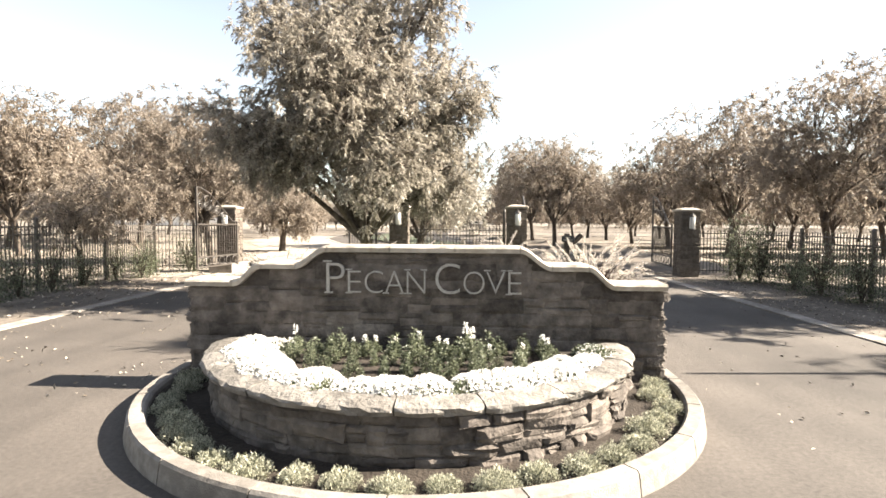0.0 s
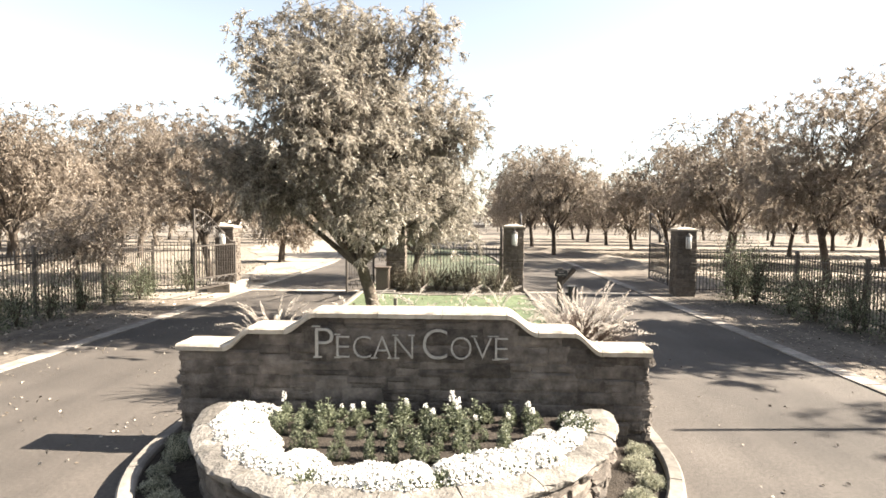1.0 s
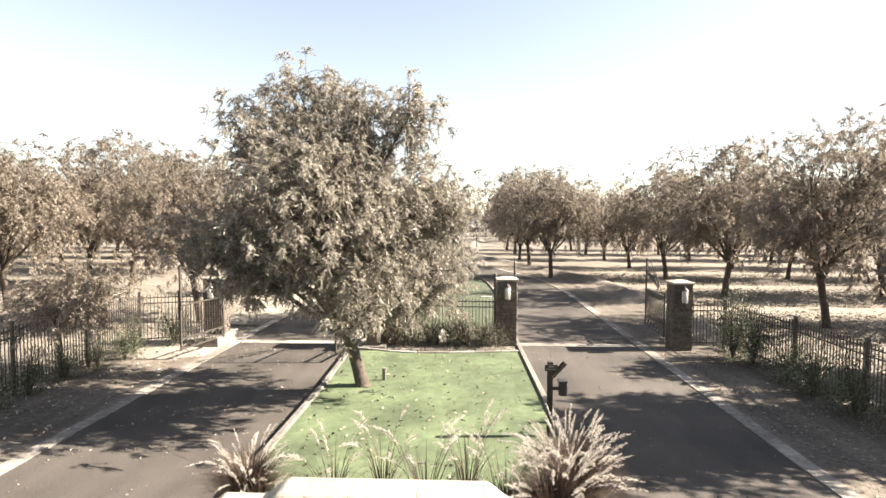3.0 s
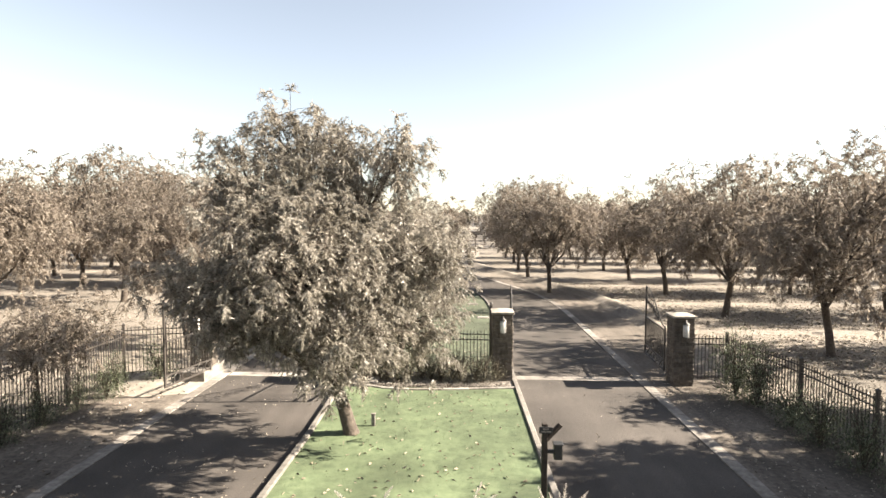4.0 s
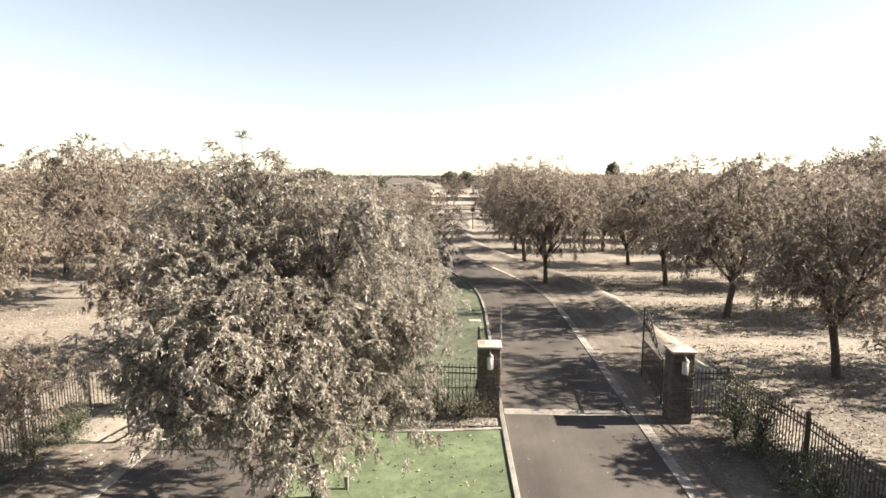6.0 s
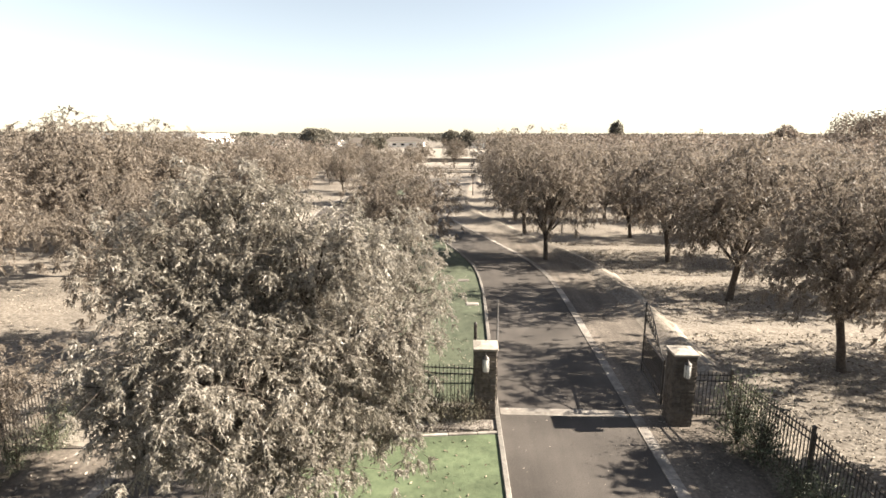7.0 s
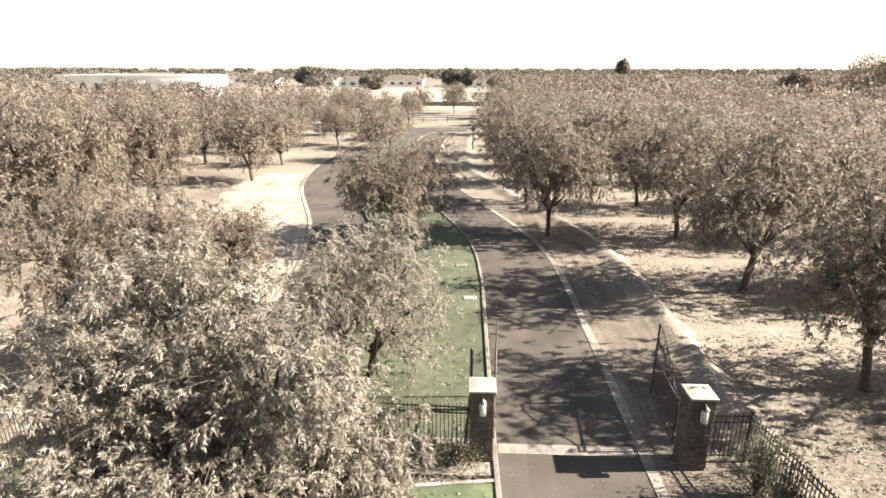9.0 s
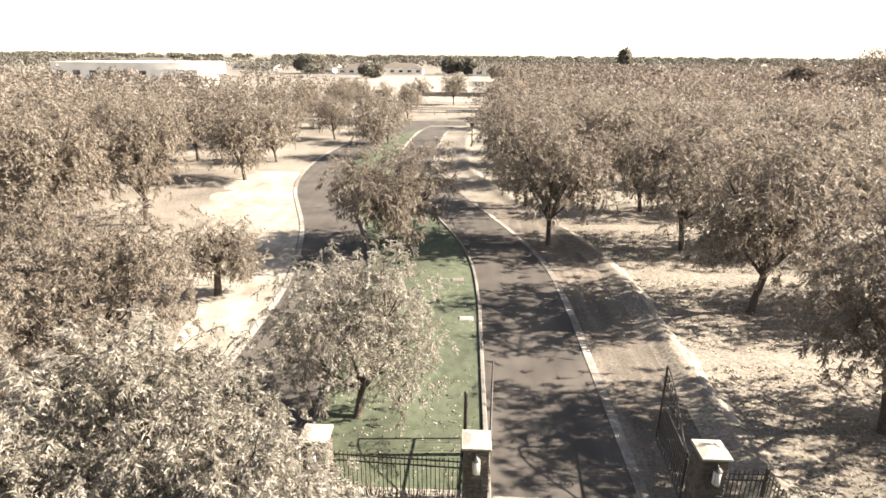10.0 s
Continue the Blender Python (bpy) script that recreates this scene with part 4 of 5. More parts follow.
rng_t = random.Random(77)
CELLS = []
for c in range(-5, 6):
    for r in range(-1, 8):
        x, y = 15.05 + 8.4 * (c - 2), 14.2 + 8.6 * r
        CELLS.append((c, r, x, y))
for c, r, x, y in CELLS:
    lx, rx = smooth_mid(LEFT_MID, y) - HALF, smooth_mid(RIGHT_MID, y) + HALF
    if lx - 2.2 < x < rx + 0.6:
        continue
    if abs(x - 6.65) < 0.5 and y < 38:
        continue
    if abs(x + 10.15) < 0.5 and 26 < y < 56:
        continue
    if (abs(x + 18.55) < 0.5 and 46 < y < 52) or (x < -20 and y > 64 and rng_t.random() < 0.35):
        continue
    if y < 10 and x < 0:
        continue
    if y < 2 or abs(x - 1.5) > 0.86 * (y + 1) + 9:
        continue
    d = math.hypot(x - 1.5, y - 6)
    if x < 0 and y > 30 and x > -20 and y > 60 and rng_t.random() < 0.2:
        continue
    pool = NEAR if d < 23 else (MID if d < 44 else (FAR if d < 62 else LAST))
    s = rng_t.uniform(0.92, 1.06) * (1.0 if x < -8 else 1.02)
    if c == -1 and r == 0:
        x, y, s, pool = -9.98, 14.8, 1.0, [airy]
    if c <= -2:
        s *= 1.08
        if y < 46:
            x, y = x - 1.3, y + 2.7
    if c == 2 and r == 0:
        x, s, pool = x + 0.7, 1.0, [beside]
    if r == -1:
        x += 2.7
    if c == 2 and r in (2, 3):
        s *= 1.1
    if c >= 3:
        s *= 0.94
    jx, jy, turn = rng_t.uniform(-0.3, 0.3), rng_t.uniform(-0.3, 0.3), rng_t.uniform(0, 360)
    if c == 2:
        jx, jy, turn = -0.05 if r else 0.0, -0.1, turn if r else 0
    if c == 1 and r == 3:
        jx, jy = 0.35, 0.1
    m = pose(x + jx, y + jy, -0.02, 0, 0, turn) @ Matrix.Scale(s, 4)
    plant_tree(rng_t.choice(pool), m, "orchard pecan tree with browning leaves on bare ground")


# ---- far woods and orchard ----
def far_clumps(name, spots, material, per, leaf, label):
    """Crowns far off, in one mesh: spots are (x, y, z0, radius, height)."""
    rng = np.random.default_rng(len(spots))
    sp = np.array(spots)
    rep = np.repeat(sp, per, axis=0)
    n = len(rep)
    d = rng.normal(size=(n, 3))
    d /= np.linalg.norm(d, axis=1, keepdims=True)
    d[:, 2] = np.abs(d[:, 2]) * np.where(rng.random(n) < 0.8, 1, -0.6)
    rr = rng.uniform(0.55, 1.0, n) ** 0.5 * (1 + 0.18 * np.sin(d[:, 0] * 5 + rep[:, 0]) * np.cos(d[:, 1] * 4 + rep[:, 1]))
    p = np.empty((n, 3))
    p[:, 0] = rep[:, 0] + d[:, 0] * rep[:, 3] * rr
    p[:, 1] = rep[:, 1] + d[:, 1] * rep[:, 3] * rr
    p[:, 2] = rep[:, 2] + rep[:, 4] * 0.45 + d[:, 2] * rep[:, 4] * 0.55 * rr
    size = leaf * np.repeat(np.maximum(0.6, np.hypot(sp[:, 0], sp[:, 1]) / 120), per)
    al = rng.normal(size=(n, 3))
    v, f = leaves(p, al, size * rng.uniform(0.7, 1.4, n), size * 0.55 * rng.uniform(0.7, 1.3, n), rng, blade=True)
    return thing(name, label, "trees", kind="stuff", me=fast_mesh(name, v, f, material))


rng_f = random.Random(9)
spots = []
for r in range(8, 30):
    for c in range(-22, 26):
        x, y = 15.05 + 8.4 * (c - 2) + rng_f.uniform(-0.8, 0.8), 14.2 + 8.6 * r + rng_f.uniform(-0.8, 0.8)
        if -26 + (y - 80) * 0.02 < x < 7.5 and y > 88:
            continue
        if -20 < x < 6:
            continue
        if x < -26 and y > 135:
            continue
        if abs(x) > 1.0 * y + 10 or (x < 0 and rng_f.random() < 0.3):
            continue
        spots.append((x, y, 1.3, rng_f.uniform(3.6, 4.4), rng_f.uniform(5.4, 7.0)))
for r in range(-1, 8):
    for c in list(range(-14, -5)) + list(range(6, 16)):
        x, y = 15.05 + 8.4 * (c - 2), 14.2 + 8.6 * r
        if y > 12 and abs(x) < y * 1.1 + 25:
            spots.append((x + rng_f.uniform(-0.5, 0.5), y + rng_f.uniform(-0.5, 0.5), 1.4, 4.0, rng_f.uniform(5.6, 6.8)))
far_clumps("far_orchard", spots, M_LEAF_FAR, 340, 0.54, "brown autumn canopy of the far pecan orchard")
wood = []
for belt in (290, 380, 520, 760, 1150, 1750):
    step = 6.5 * (1 + belt / 1500) * 1.25
    for k in range(int(-0.92 * belt / step), int(0.92 * belt / step)):
        x, y = (k + rng_f.uniform(-0.4, 0.4)) * step, belt * rng_f.uniform(0.92, 1.1)
        if -0.2 * y < x < 0.02 * y and y < 400 or (-0.6 * y < x < -0.17 * y and rng_f.random() < 0.55):
            continue
        g = rng_f.uniform(0.7, 1.0)
        wood.append((x, y, 0, 6.5 * g * (1 + y / 1500), 9.0 * g))
far_clumps("far_woods", wood, M_WOODS_HAZY, 210, 0.42, "dark line of distant trees along the horizon")
singles = [(2.5, 345, 0, 5.5, 9.5), (-7.5, 350, 0, 6.0, 9.5), (79.5, 300, 0, 3.4, 14), (-90, 345, 0, 10, 11), (-45, 290, 0, 6, 7)]
far_clumps("tall_far_trees", singles, M_EVERGREEN, 5000, 0.55, "tall dark evergreen trees beyond the orchard")
far_clumps("tall_orchard_trees", [(82, 121, 0.5, 7.5, 12.5), (94, 131, 0.5, 8, 12.5), (75, 136, 0.5, 5, 9.5)], M_LEAF_FAR, 5000, 0.42, "tall grey-brown trees standing above the orchard")
plant_tree(MID[1], pose(-1.2, 141, 0, 0, 0, 30) @ Matrix.Scale(0.9, 4), "lone pecan tree in front of the far field")


for x, y in ((-9.5, 89), (-16, 83), (-14.5, 101), (-9, 112), (-21, 112), (-20.5, 127), (-9.5, 138), (-26, 141), (-15.5, 126), (7.6, 97), (7.9, 112), (8.2, 127), (-18.4, 66), (-8.3, 69.5), (-8.2, 79.5), (-21, 76), (-27, 80), (-23.5, 90),
             (-31, 88), (-19, 95), (-27, 99), (-36, 97), (-24, 106), (-33, 108), (-42, 103), (-29, 117), (-38, 119), (-24, 121), (-33, 130)):
    plant_tree(rng_t.choice(LAST), pose(x, y, 0, 0, 0, rng_t.uniform(0, 360)) @ Matrix.Scale(rng_t.uniform(0.7, 0.9), 4), "far pecan tree beside the winding lanes")


# ---- far field, buildings ----
structure("pale_field", Build().prism([(-40, 150), (14, 150), (26, 320), (-60, 320)], -0.04, 0.02).mesh("pale_field", M_SAND), "pale dry open field beyond the orchard", "ground")
structure("sand_clearing", strip([(smooth_mid(LEFT_MID, y) - HALF - 4.6 - 2.8 * math.sin((y - 33) / 28 * math.pi) - 0.9 * noise.noise(Vector((y * 0.35, 0, 0))), smooth_mid(LEFT_MID, y) - HALF - 0.37, y) for y in np.arange(22, 61.5, 0.6)], 0.02, "sand_clearing", M_SAND),
          "bare pale sand clearing beside the exit lane", "ground")


def build_house(name, x, y, w, d, h, roof_h, label, flat=False, group="far houses"):
    house = thing(name, label, "building", pose(x, y, 0), group)
    part("wall", Build().box((0, 0, h / 2), (w, d, h)).mesh("wall", M_STUCCO), house)
    if flat:
        part("roof", Build().box((0, 0, h + 0.25), (w + 0.4, d + 0.4, 0.5)).mesh("roof", M_STUCCO), house)
    else:
        e = 0.6
        b = Build().add([(-w / 2 - e, -d / 2 - e, h), (w / 2 + e, -d / 2 - e, h), (w / 2 + e, d / 2 + e, h), (-w / 2 - e, d / 2 + e, h), (-w / 4, 0, h + roof_h), (w / 4, 0, h + roof_h)],
                        [[0, 1, 5, 4], [1, 2, 5], [2, 3, 4, 5], [3, 0, 4], [3, 2, 1, 0]])
        part("roof", b.mesh("roof", M_ROOF), house)
    n = max(2, int(w / 5))
    for i in range(n):
        u = (i + 0.5) / n * w - w / 2
        win = part("window", Build().box((u, -d / 2 - 0.03, h * 0.52), (w / n * 0.45, 0.1, h * 0.4)).mesh("window", M_CONCRETE), house)
        part("pane", Build().box((u, -d / 2 - 0.09, h * 0.52), (w / n * 0.38, 0.04, h * 0.33)).mesh("pane", M_DARKWIN), win)
    return house


build_house("commercial_building", -112, 205, 44, 26, 7.5, 0, "long white flat-roofed building beyond the orchard", True)
build_house("commercial_building", -92, 196, 14, 10, 5.5, 0, "white flat-roofed annex beyond the orchard", True)
build_house("commercial_building", -170, 330, 60, 26, 6, 0, "long white flat-roofed building far off", True)
for x, y, w, d, h, rh in ((-62, 345, 22, 12, 3.2, 2.6), (-38, 360, 26, 13, 3.2, 3.2), (-86, 350, 18, 12, 3.2, 2.4), (12, 340, 14, 10, 3.0, 2.2), (-8, 375, 12, 9, 3, 2.4), (-150, 420, 30, 14, 3.4, 2.6), (-200, 440, 30, 14, 3.4, 2.6), (-240, 400, 34, 14, 3.6, 2.6), (-120, 480, 34, 14, 3.6, 2.6), (-270, 500, 40, 16, 4, 3)):
    build_house("far_house", x, y, w, d, h, rh, "pale far house with a low brown roof")


def build_rail_fence(x0, x1, y, label, tall=1.4):
    f = thing("rail_fence", label, "fence")
    for k in range(int((x1 - x0) / 2.4) + 1):
        part("post", Build().box((x0 + k * 2.4, y, tall / 2), (0.1, 0.1, tall)).mesh("post", M_CONCRETE), f)
    for z in (0.45, 0.9, 1.3):
        part("rail", Build().box(((x0 + x1) / 2, y - 0.06, z), (x1 - x0, 0.05, 0.12)).mesh("rail", M_CONCRETE), f)


build_rail_fence(-14, 12, 118, "pale rail fence across the far field")
for x, y, rz in ((1.55, 34.0, 8), (2.0, 29.6, 3)):
    lid = thing("valve_box", "pale concrete valve box lid set in the lawn", "utility lid", pose(x, y, 0.09, 0, 0, rz), "valve boxes")
    part("rim", Build().box((0, 0, 0.01), (0.62, 0.42, 0.04), 0, 0.008).mesh("rim", M_CONCRETE), lid)
    part("lid", Build().box((0, 0, 0.035), (0.54, 0.34, 0.03), 0, 0.006).mesh("lid", M_CONCRETE), lid)
pole = thing("lane_post", "tall thin dark post beside the winding lane", "post", pose(2.6, 79, 0))
part("shaft", Build().lathe([(0.07, 0.0), (0.06, 3.0), (0.02, 3.05)], (0, 0, 0), 8).mesh("shaft", M_RAIL, True), pole)
part("plate", Build().box((0, -0.08, 2.7), (0.5, 0.03, 0.5), 0, 0.01).mesh("plate", M_RAIL), pole)
structure("wall_far", Build().box((-2, 168, 0.6), (17.5, 0.3, 1.2)).mesh("wall_far", M_KERB), "low brown wall across the far field", "wall")


# ---- plants ----
def dome(rng, n, r, h, leaf_l, leaf_w, up=0.6, fill=0.55):
    """Leaves over a low dome, arrays of verts and faces."""
    d = rng.normal(size=(n, 3))
    d /= np.linalg.norm(d, axis=1, keepdims=True)
    d[:, 2] = np.abs(d[:, 2])
    k = rng.uniform(fill, 1.0, n)[:, None] * (1 + 0.12 * np.sin(d[:, :1] * 6 + 1) * np.cos(d[:, 1:2] * 5))
    p = d * k * np.array([r, r, h])
    al = d * 0.9 + rng.normal(size=(n, 3)) * 0.45 + np.array([0, 0, up])
    return leaves(p, al, leaf_l * rng.uniform(0.6, 1.3, n), leaf_w * 1.35 * rng.uniform(0.7, 1.2, n), rng, blade=True)


def scatter_blossom(rng, n, r, h, size):
    d = rng.normal(size=(n, 3))
    d /= np.linalg.norm(d, axis=1, keepdims=True)
    d[:, 2] = np.abs(d[:, 2]) * 0.9 + 0.1
    p = d * np.array([r, r, h]) * rng.uniform(0.92, 1.08, n)[:, None]
    al = np.cross(d, rng.normal(size=(n, 3)))
    return leaves(p, al, size * rng.uniform(0.7, 1.2, n), size * rng.uniform(0.7, 1.1, n), rng)


def plant(name, label, category, at, group, meshes):
    """meshes: (part name, mesh, part label) rows, shared between plants of a kind."""
    ob = thing(name, label, category, at, group)
    for pn, me, pl in meshes:
        part(pn, me, ob, pl)
    return ob


rng_p = np.random.default_rng(14)
ALYSSUM = []
for k in range(3):
    v, f = dome(rng_p, 600, 0.17, 0.13, 0.028, 0.013)
    v2, f2 = scatter_blossom(rng_p, 950, 0.175, 0.145, 0.021)
    ALYSSUM.append([("foliage", fast_mesh("foliage", v, f, M_SHRUB), "fine green leaves"), ("blossoms", fast_mesh("blossoms", v2, f2, M_PETAL), "massed white blossoms")])
GREENMAT = []
for k in range(2):
    v, f = dome(rng_p, 1300, 0.17, 0.12, 0.035, 0.016)
    v2, f2 = scatter_blossom(rng_p, 160, 0.17, 0.13, 0.018)
    GREENMAT.append([("foliage", fast_mesh("foliage", v, f, M_SHRUB), "fine green leaves"), ("blossoms", fast_mesh("blossoms", v2, f2, M_PETAL), "few white blossoms")])
SNAP = []
for k in range(5):
    n = 330
    tall = 0.17 + 0.035 * k
    ns = 7
    ang = rng_p.uniform(0, 2 * math.pi, ns)
    rad = np.concatenate([[0.0], rng_p.uniform(0.03, 0.1, ns - 1)])
    stem_x, stem_y = rad * np.cos(ang), rad * np.sin(ang)
    stem_h = np.concatenate([[1.0], rng_p.uniform(0.35, 0.85, ns - 1)])
    t = rng_p.uniform(0, 1, n)
    stem = rng_p.integers(0, ns, n)
    a = rng_p.uniform(0, 2 * math.pi, n)
    p = np.stack([stem_x[stem] + 0.012 * np.cos(a), stem_y[stem] + 0.012 * np.sin(a), 0.02 + t * tall * stem_h[stem]], axis=1)
    al = np.stack([np.cos(a), np.sin(a), rng_p.uniform(-0.1, 0.7, n)], axis=1)
    v, f = leaves(p, al, 0.055 * (1.15 - 0.6 * t) * rng_p.uniform(0.7, 1.2, n), np.full(n, 0.019), rng_p)
    m = 46 if k % 2 else 30
    t2 = rng_p.uniform(0.78, 1.18, m)
    a2 = rng_p.uniform(0, 2 * math.pi, m)
    p2 = np.stack([0.008 * np.cos(a2), 0.008 * np.sin(a2), 0.02 + t2 * tall], axis=1)
    al2 = np.stack([np.cos(a2), np.sin(a2), rng_p.uniform(-0.2, 0.8, m)], axis=1)
    v2, f2 = leaves(p2, al2, 0.034 * (1.5 - t2) + 0.012, np.full(m, 0.026), rng_p)
    b = Build()
    for i in range(ns):
        b.tube([(stem_x[i] * 0.5, stem_y[i] * 0.5, 0), (stem_x[i], stem_y[i], 0.02 + tall * stem_h[i])], 0.0035, 3)
    rows = [("stem", b.mesh("stem", M_SHRUB), "green stems"), ("foliage", fast_mesh("foliage", v, f, M_SHRUB), "narrow green leaves")]
    if k not in (2, 4):
        rows.append(("blossoms", fast_mesh("blossoms", v2, f2, M_PETAL), "white flower spike"))
    SNAP.append(rows)
MOUND = []
for k in range(4):
    vs, fs, base = [], [], 0
    for j in range(7):
        v, f = dome(rng_p, 520, 0.09 + 0.02 * rng_p.random(), 0.1 + 0.05 * rng_p.random(), 0.022, 0.006, 0.4)
        aj = 2 * math.pi * j / 6
        v = v + np.array([0.1 * math.cos(aj), 0.1 * math.sin(aj), 0.0]) * (0 if j == 6 else rng_p.uniform(0.6, 1.2)) + np.array([0, 0, 0.03 if j == 6 else 0])
        vs.append(v)
        fs.append(f + base)
        base += len(v)
    v, f = np.concatenate(vs), np.concatenate(fs)
    MOUND.append([("foliage", fast_mesh("foliage", v, f, M_SAGE_GLINT), "fine grey-green leaves")])

rp = random.Random(3)
SOIL_Z = 0.44
for k in range(40):
    a = math.pi + 0.13 + k * (math.pi - 0.26) / 39
    gaps = k in (15, 22, 23, 36, 37, 38, 39)
    rows = rp.choice(GREENMAT) if gaps else rp.choice(ALYSSUM)
    s = rp.uniform(0.95, 1.25)
    r = PR - 0.3 + rp.uniform(-0.04, 0.06)
    plant("alyssum_plant", "low green border plant, barely in bloom" if gaps else "low mound of massed white alyssum in bloom", "flower",
          pose(PC[0] + r * math.cos(a), PC[1] + r * math.sin(a), SOIL_Z - 0.01, 0, 0, rp.uniform(0, 360)) @ Matrix.Scale(s, 4), "white flower border", rows)
    if not gaps and rp.random() < 0.75 and a < math.pi * 1.85:
        r -= 0.2
        plant("alyssum_plant", "low mound of massed white alyssum in bloom", "flower",
              pose(PC[0] + r * math.cos(a), PC[1] + r * math.sin(a), SOIL_Z - 0.01, 0, 0, rp.uniform(0, 360)) @ Matrix.Scale(s * 0.85, 4), "white flower border", rows)
for row, (y, n) in enumerate(((5.83, 13), (5.6, 11), (5.36, 13), (5.1, 10), (4.85, 7))):
    half = math.sqrt((PR - 0.72) ** 2 - (PC[1] - y) ** 2) if PR - 0.72 > PC[1] - y else 0.4
    for i in range(n):
        x = PC[0] + (i / (n - 1) * 2 - 1) * half + rp.uniform(-0.05, 0.05)
        s = rp.uniform(0.6, 1.05) if row < 2 else rp.uniform(0.4, 0.8)
        plant("snapdragon_plant", "upright snapdragon with a white flower spike" if row < 2 else "young low snapdragon on dark soil", "flower",
              pose(x, y + rp.uniform(-0.05, 0.05), SOIL_Z - 0.01, 0, 0, rp.uniform(0, 360)) @ Matrix.Scale(s, 4), "snapdragons", rp.choice(SNAP) if row < 2 else SNAP[4])
for ring, (r, n, off) in enumerate(((2.33, 25, 0.0),)):
    for k in range(n):
        a = math.pi - 0.1 + (k + off) * (math.pi + 0.2) / (n - 1)
        rr = r + rp.uniform(-0.05, 0.04)
        plant("mounded_shrub", "small round grey-green shrub beside the kerb", "shrub",
              pose(PC[0] + rr * math.cos(a), PC[1] + rr * math.sin(a), 0.09, 0, 0, rp.uniform(0, 360)) @ Matrix.Scale(rp.uniform(0.68, 0.95), 4), "kerb shrubs", rp.choice(MOUND))


def grass_clump(seed, n_blade, n_plume, tall, spread):
    rng = np.random.default_rng(seed)
    segs = 7

    def arcs(n, tall, spread, w, lean):
        a = rng.uniform(0, 2 * math.pi, n)
        out = np.stack([np.cos(a), np.sin(a), np.zeros(n)], axis=1)
        r0 = out * rng.uniform(0, 0.13, n)[:, None]
        L = tall * rng.uniform(0.65, 1.1, n)
        sp = spread * rng.uniform(0.25, 1.0, n) ** lean
        t = np.linspace(0, 1, segs)
        x = r0[:, None, :] + out[:, None, :] * (sp[:, None] * (0.25 * t + 0.75 * t ** 2.2)[None, :])[:, :, None]
        x[:, :, 2] = L[:, None] * (t - 0.42 * t ** 3 * (sp / spread)[:, None])
        return a, x, w

    a, x, w = arcs(n_blade, tall * 0.72, spread * 0.9, 0.008, 0.8)
    side = np.stack([-np.sin(a), np.cos(a), np.zeros(n_blade)], axis=1)
    ww = (0.006 * (1 - np.linspace(0, 1, segs) ** 2) + 0.0008)[None, :, None]
    v = np.stack([x - side[:, None, :] * ww, x + side[:, None, :] * ww], axis=2).reshape(-1, 3)
    f = []
    for i in range(n_blade):
        o = i * segs * 2
        f += [[o + 2 * k, o + 2 * k + 1, o + 2 * k + 3, o + 2 * k + 2] for k in range(segs - 1)]
    blades = fast_mesh("blades", v, np.array(f), M_STRAW)
    a, x, w = arcs(n_plume, tall, spread, 0.01, 0.6)
    b = Build()
    pv, pf = [], []
    for i in range(n_plume):
        b.tube([tuple(p) for p in x[i]], [0.0035, 0.003, 0.003, 0.0028, 0.0025, 0.002, 0.0015], 3, False)
        tail = x[i][4:]
        m = 110
        t = rng.uniform(0, 1, m)
        q = np.array([np.interp(t * (len(tail) - 1), range(len(tail)), tail[:, c]) for c in range(3)]).T
        d = tail[-1] - tail[0]
        d = d / np.linalg.norm(d)
        al = d * 0.9 + rng.normal(size=(m, 3)) * 0.45
        lv, lf = leaves(q, al, 0.036 * (0.5 + np.sin(t * math.pi)) * rng.uniform(0.8, 1.2, m), np.full(m, 0.008), rng)
        pf.append(lf + sum(len(z) for z in pv))
        pv.append(lv)
    return [("blades", blades, "dry reddish-brown grass blades"), ("stems", b.mesh("stems", M_STRAW), "thin stems"),
            ("plumes", fast_mesh("plumes", np.concatenate(pv), np.concatenate(pf), M_PLUME), "pale feathery plumes")]


G_FULL = [grass_clump(90, 1300, 46, 1.95, 0.95), grass_clump(91, 1200, 42, 1.85, 0.95)]
G_THIN = [grass_clump(92, 60, 10, 1.95, 0.75), grass_clump(93, 70, 9, 1.85, 0.8)]
for x, y, s, pool in ((2.3, 7.95, 1.0, G_FULL), (1.95, 7.45, 0.88, G_FULL), (2.3, 8.6, 0.85, G_FULL), (-2.1, 8.1, 0.78, G_FULL), (-1.75, 7.5, 0.75, G_THIN),
                      (-0.9, 8.0, 0.95, G_THIN), (-0.3, 8.5, 0.95, G_THIN), (0.35, 7.9, 1.05, G_THIN), (0.9, 8.4, 1.0, G_THIN), (1.4, 7.9, 0.95, G_THIN)):
    plant("fountain_grass", "arching fountain grass clump with pale feathery plumes" if pool is G_FULL else "thin fountain grass with pale plumes behind the sign", "ornamental grass",
          pose(x, y, 0.09, 0, 0, rp.uniform(0, 360)) @ Matrix.Scale(s, 4), "fountain grasses", rp.choice(pool))


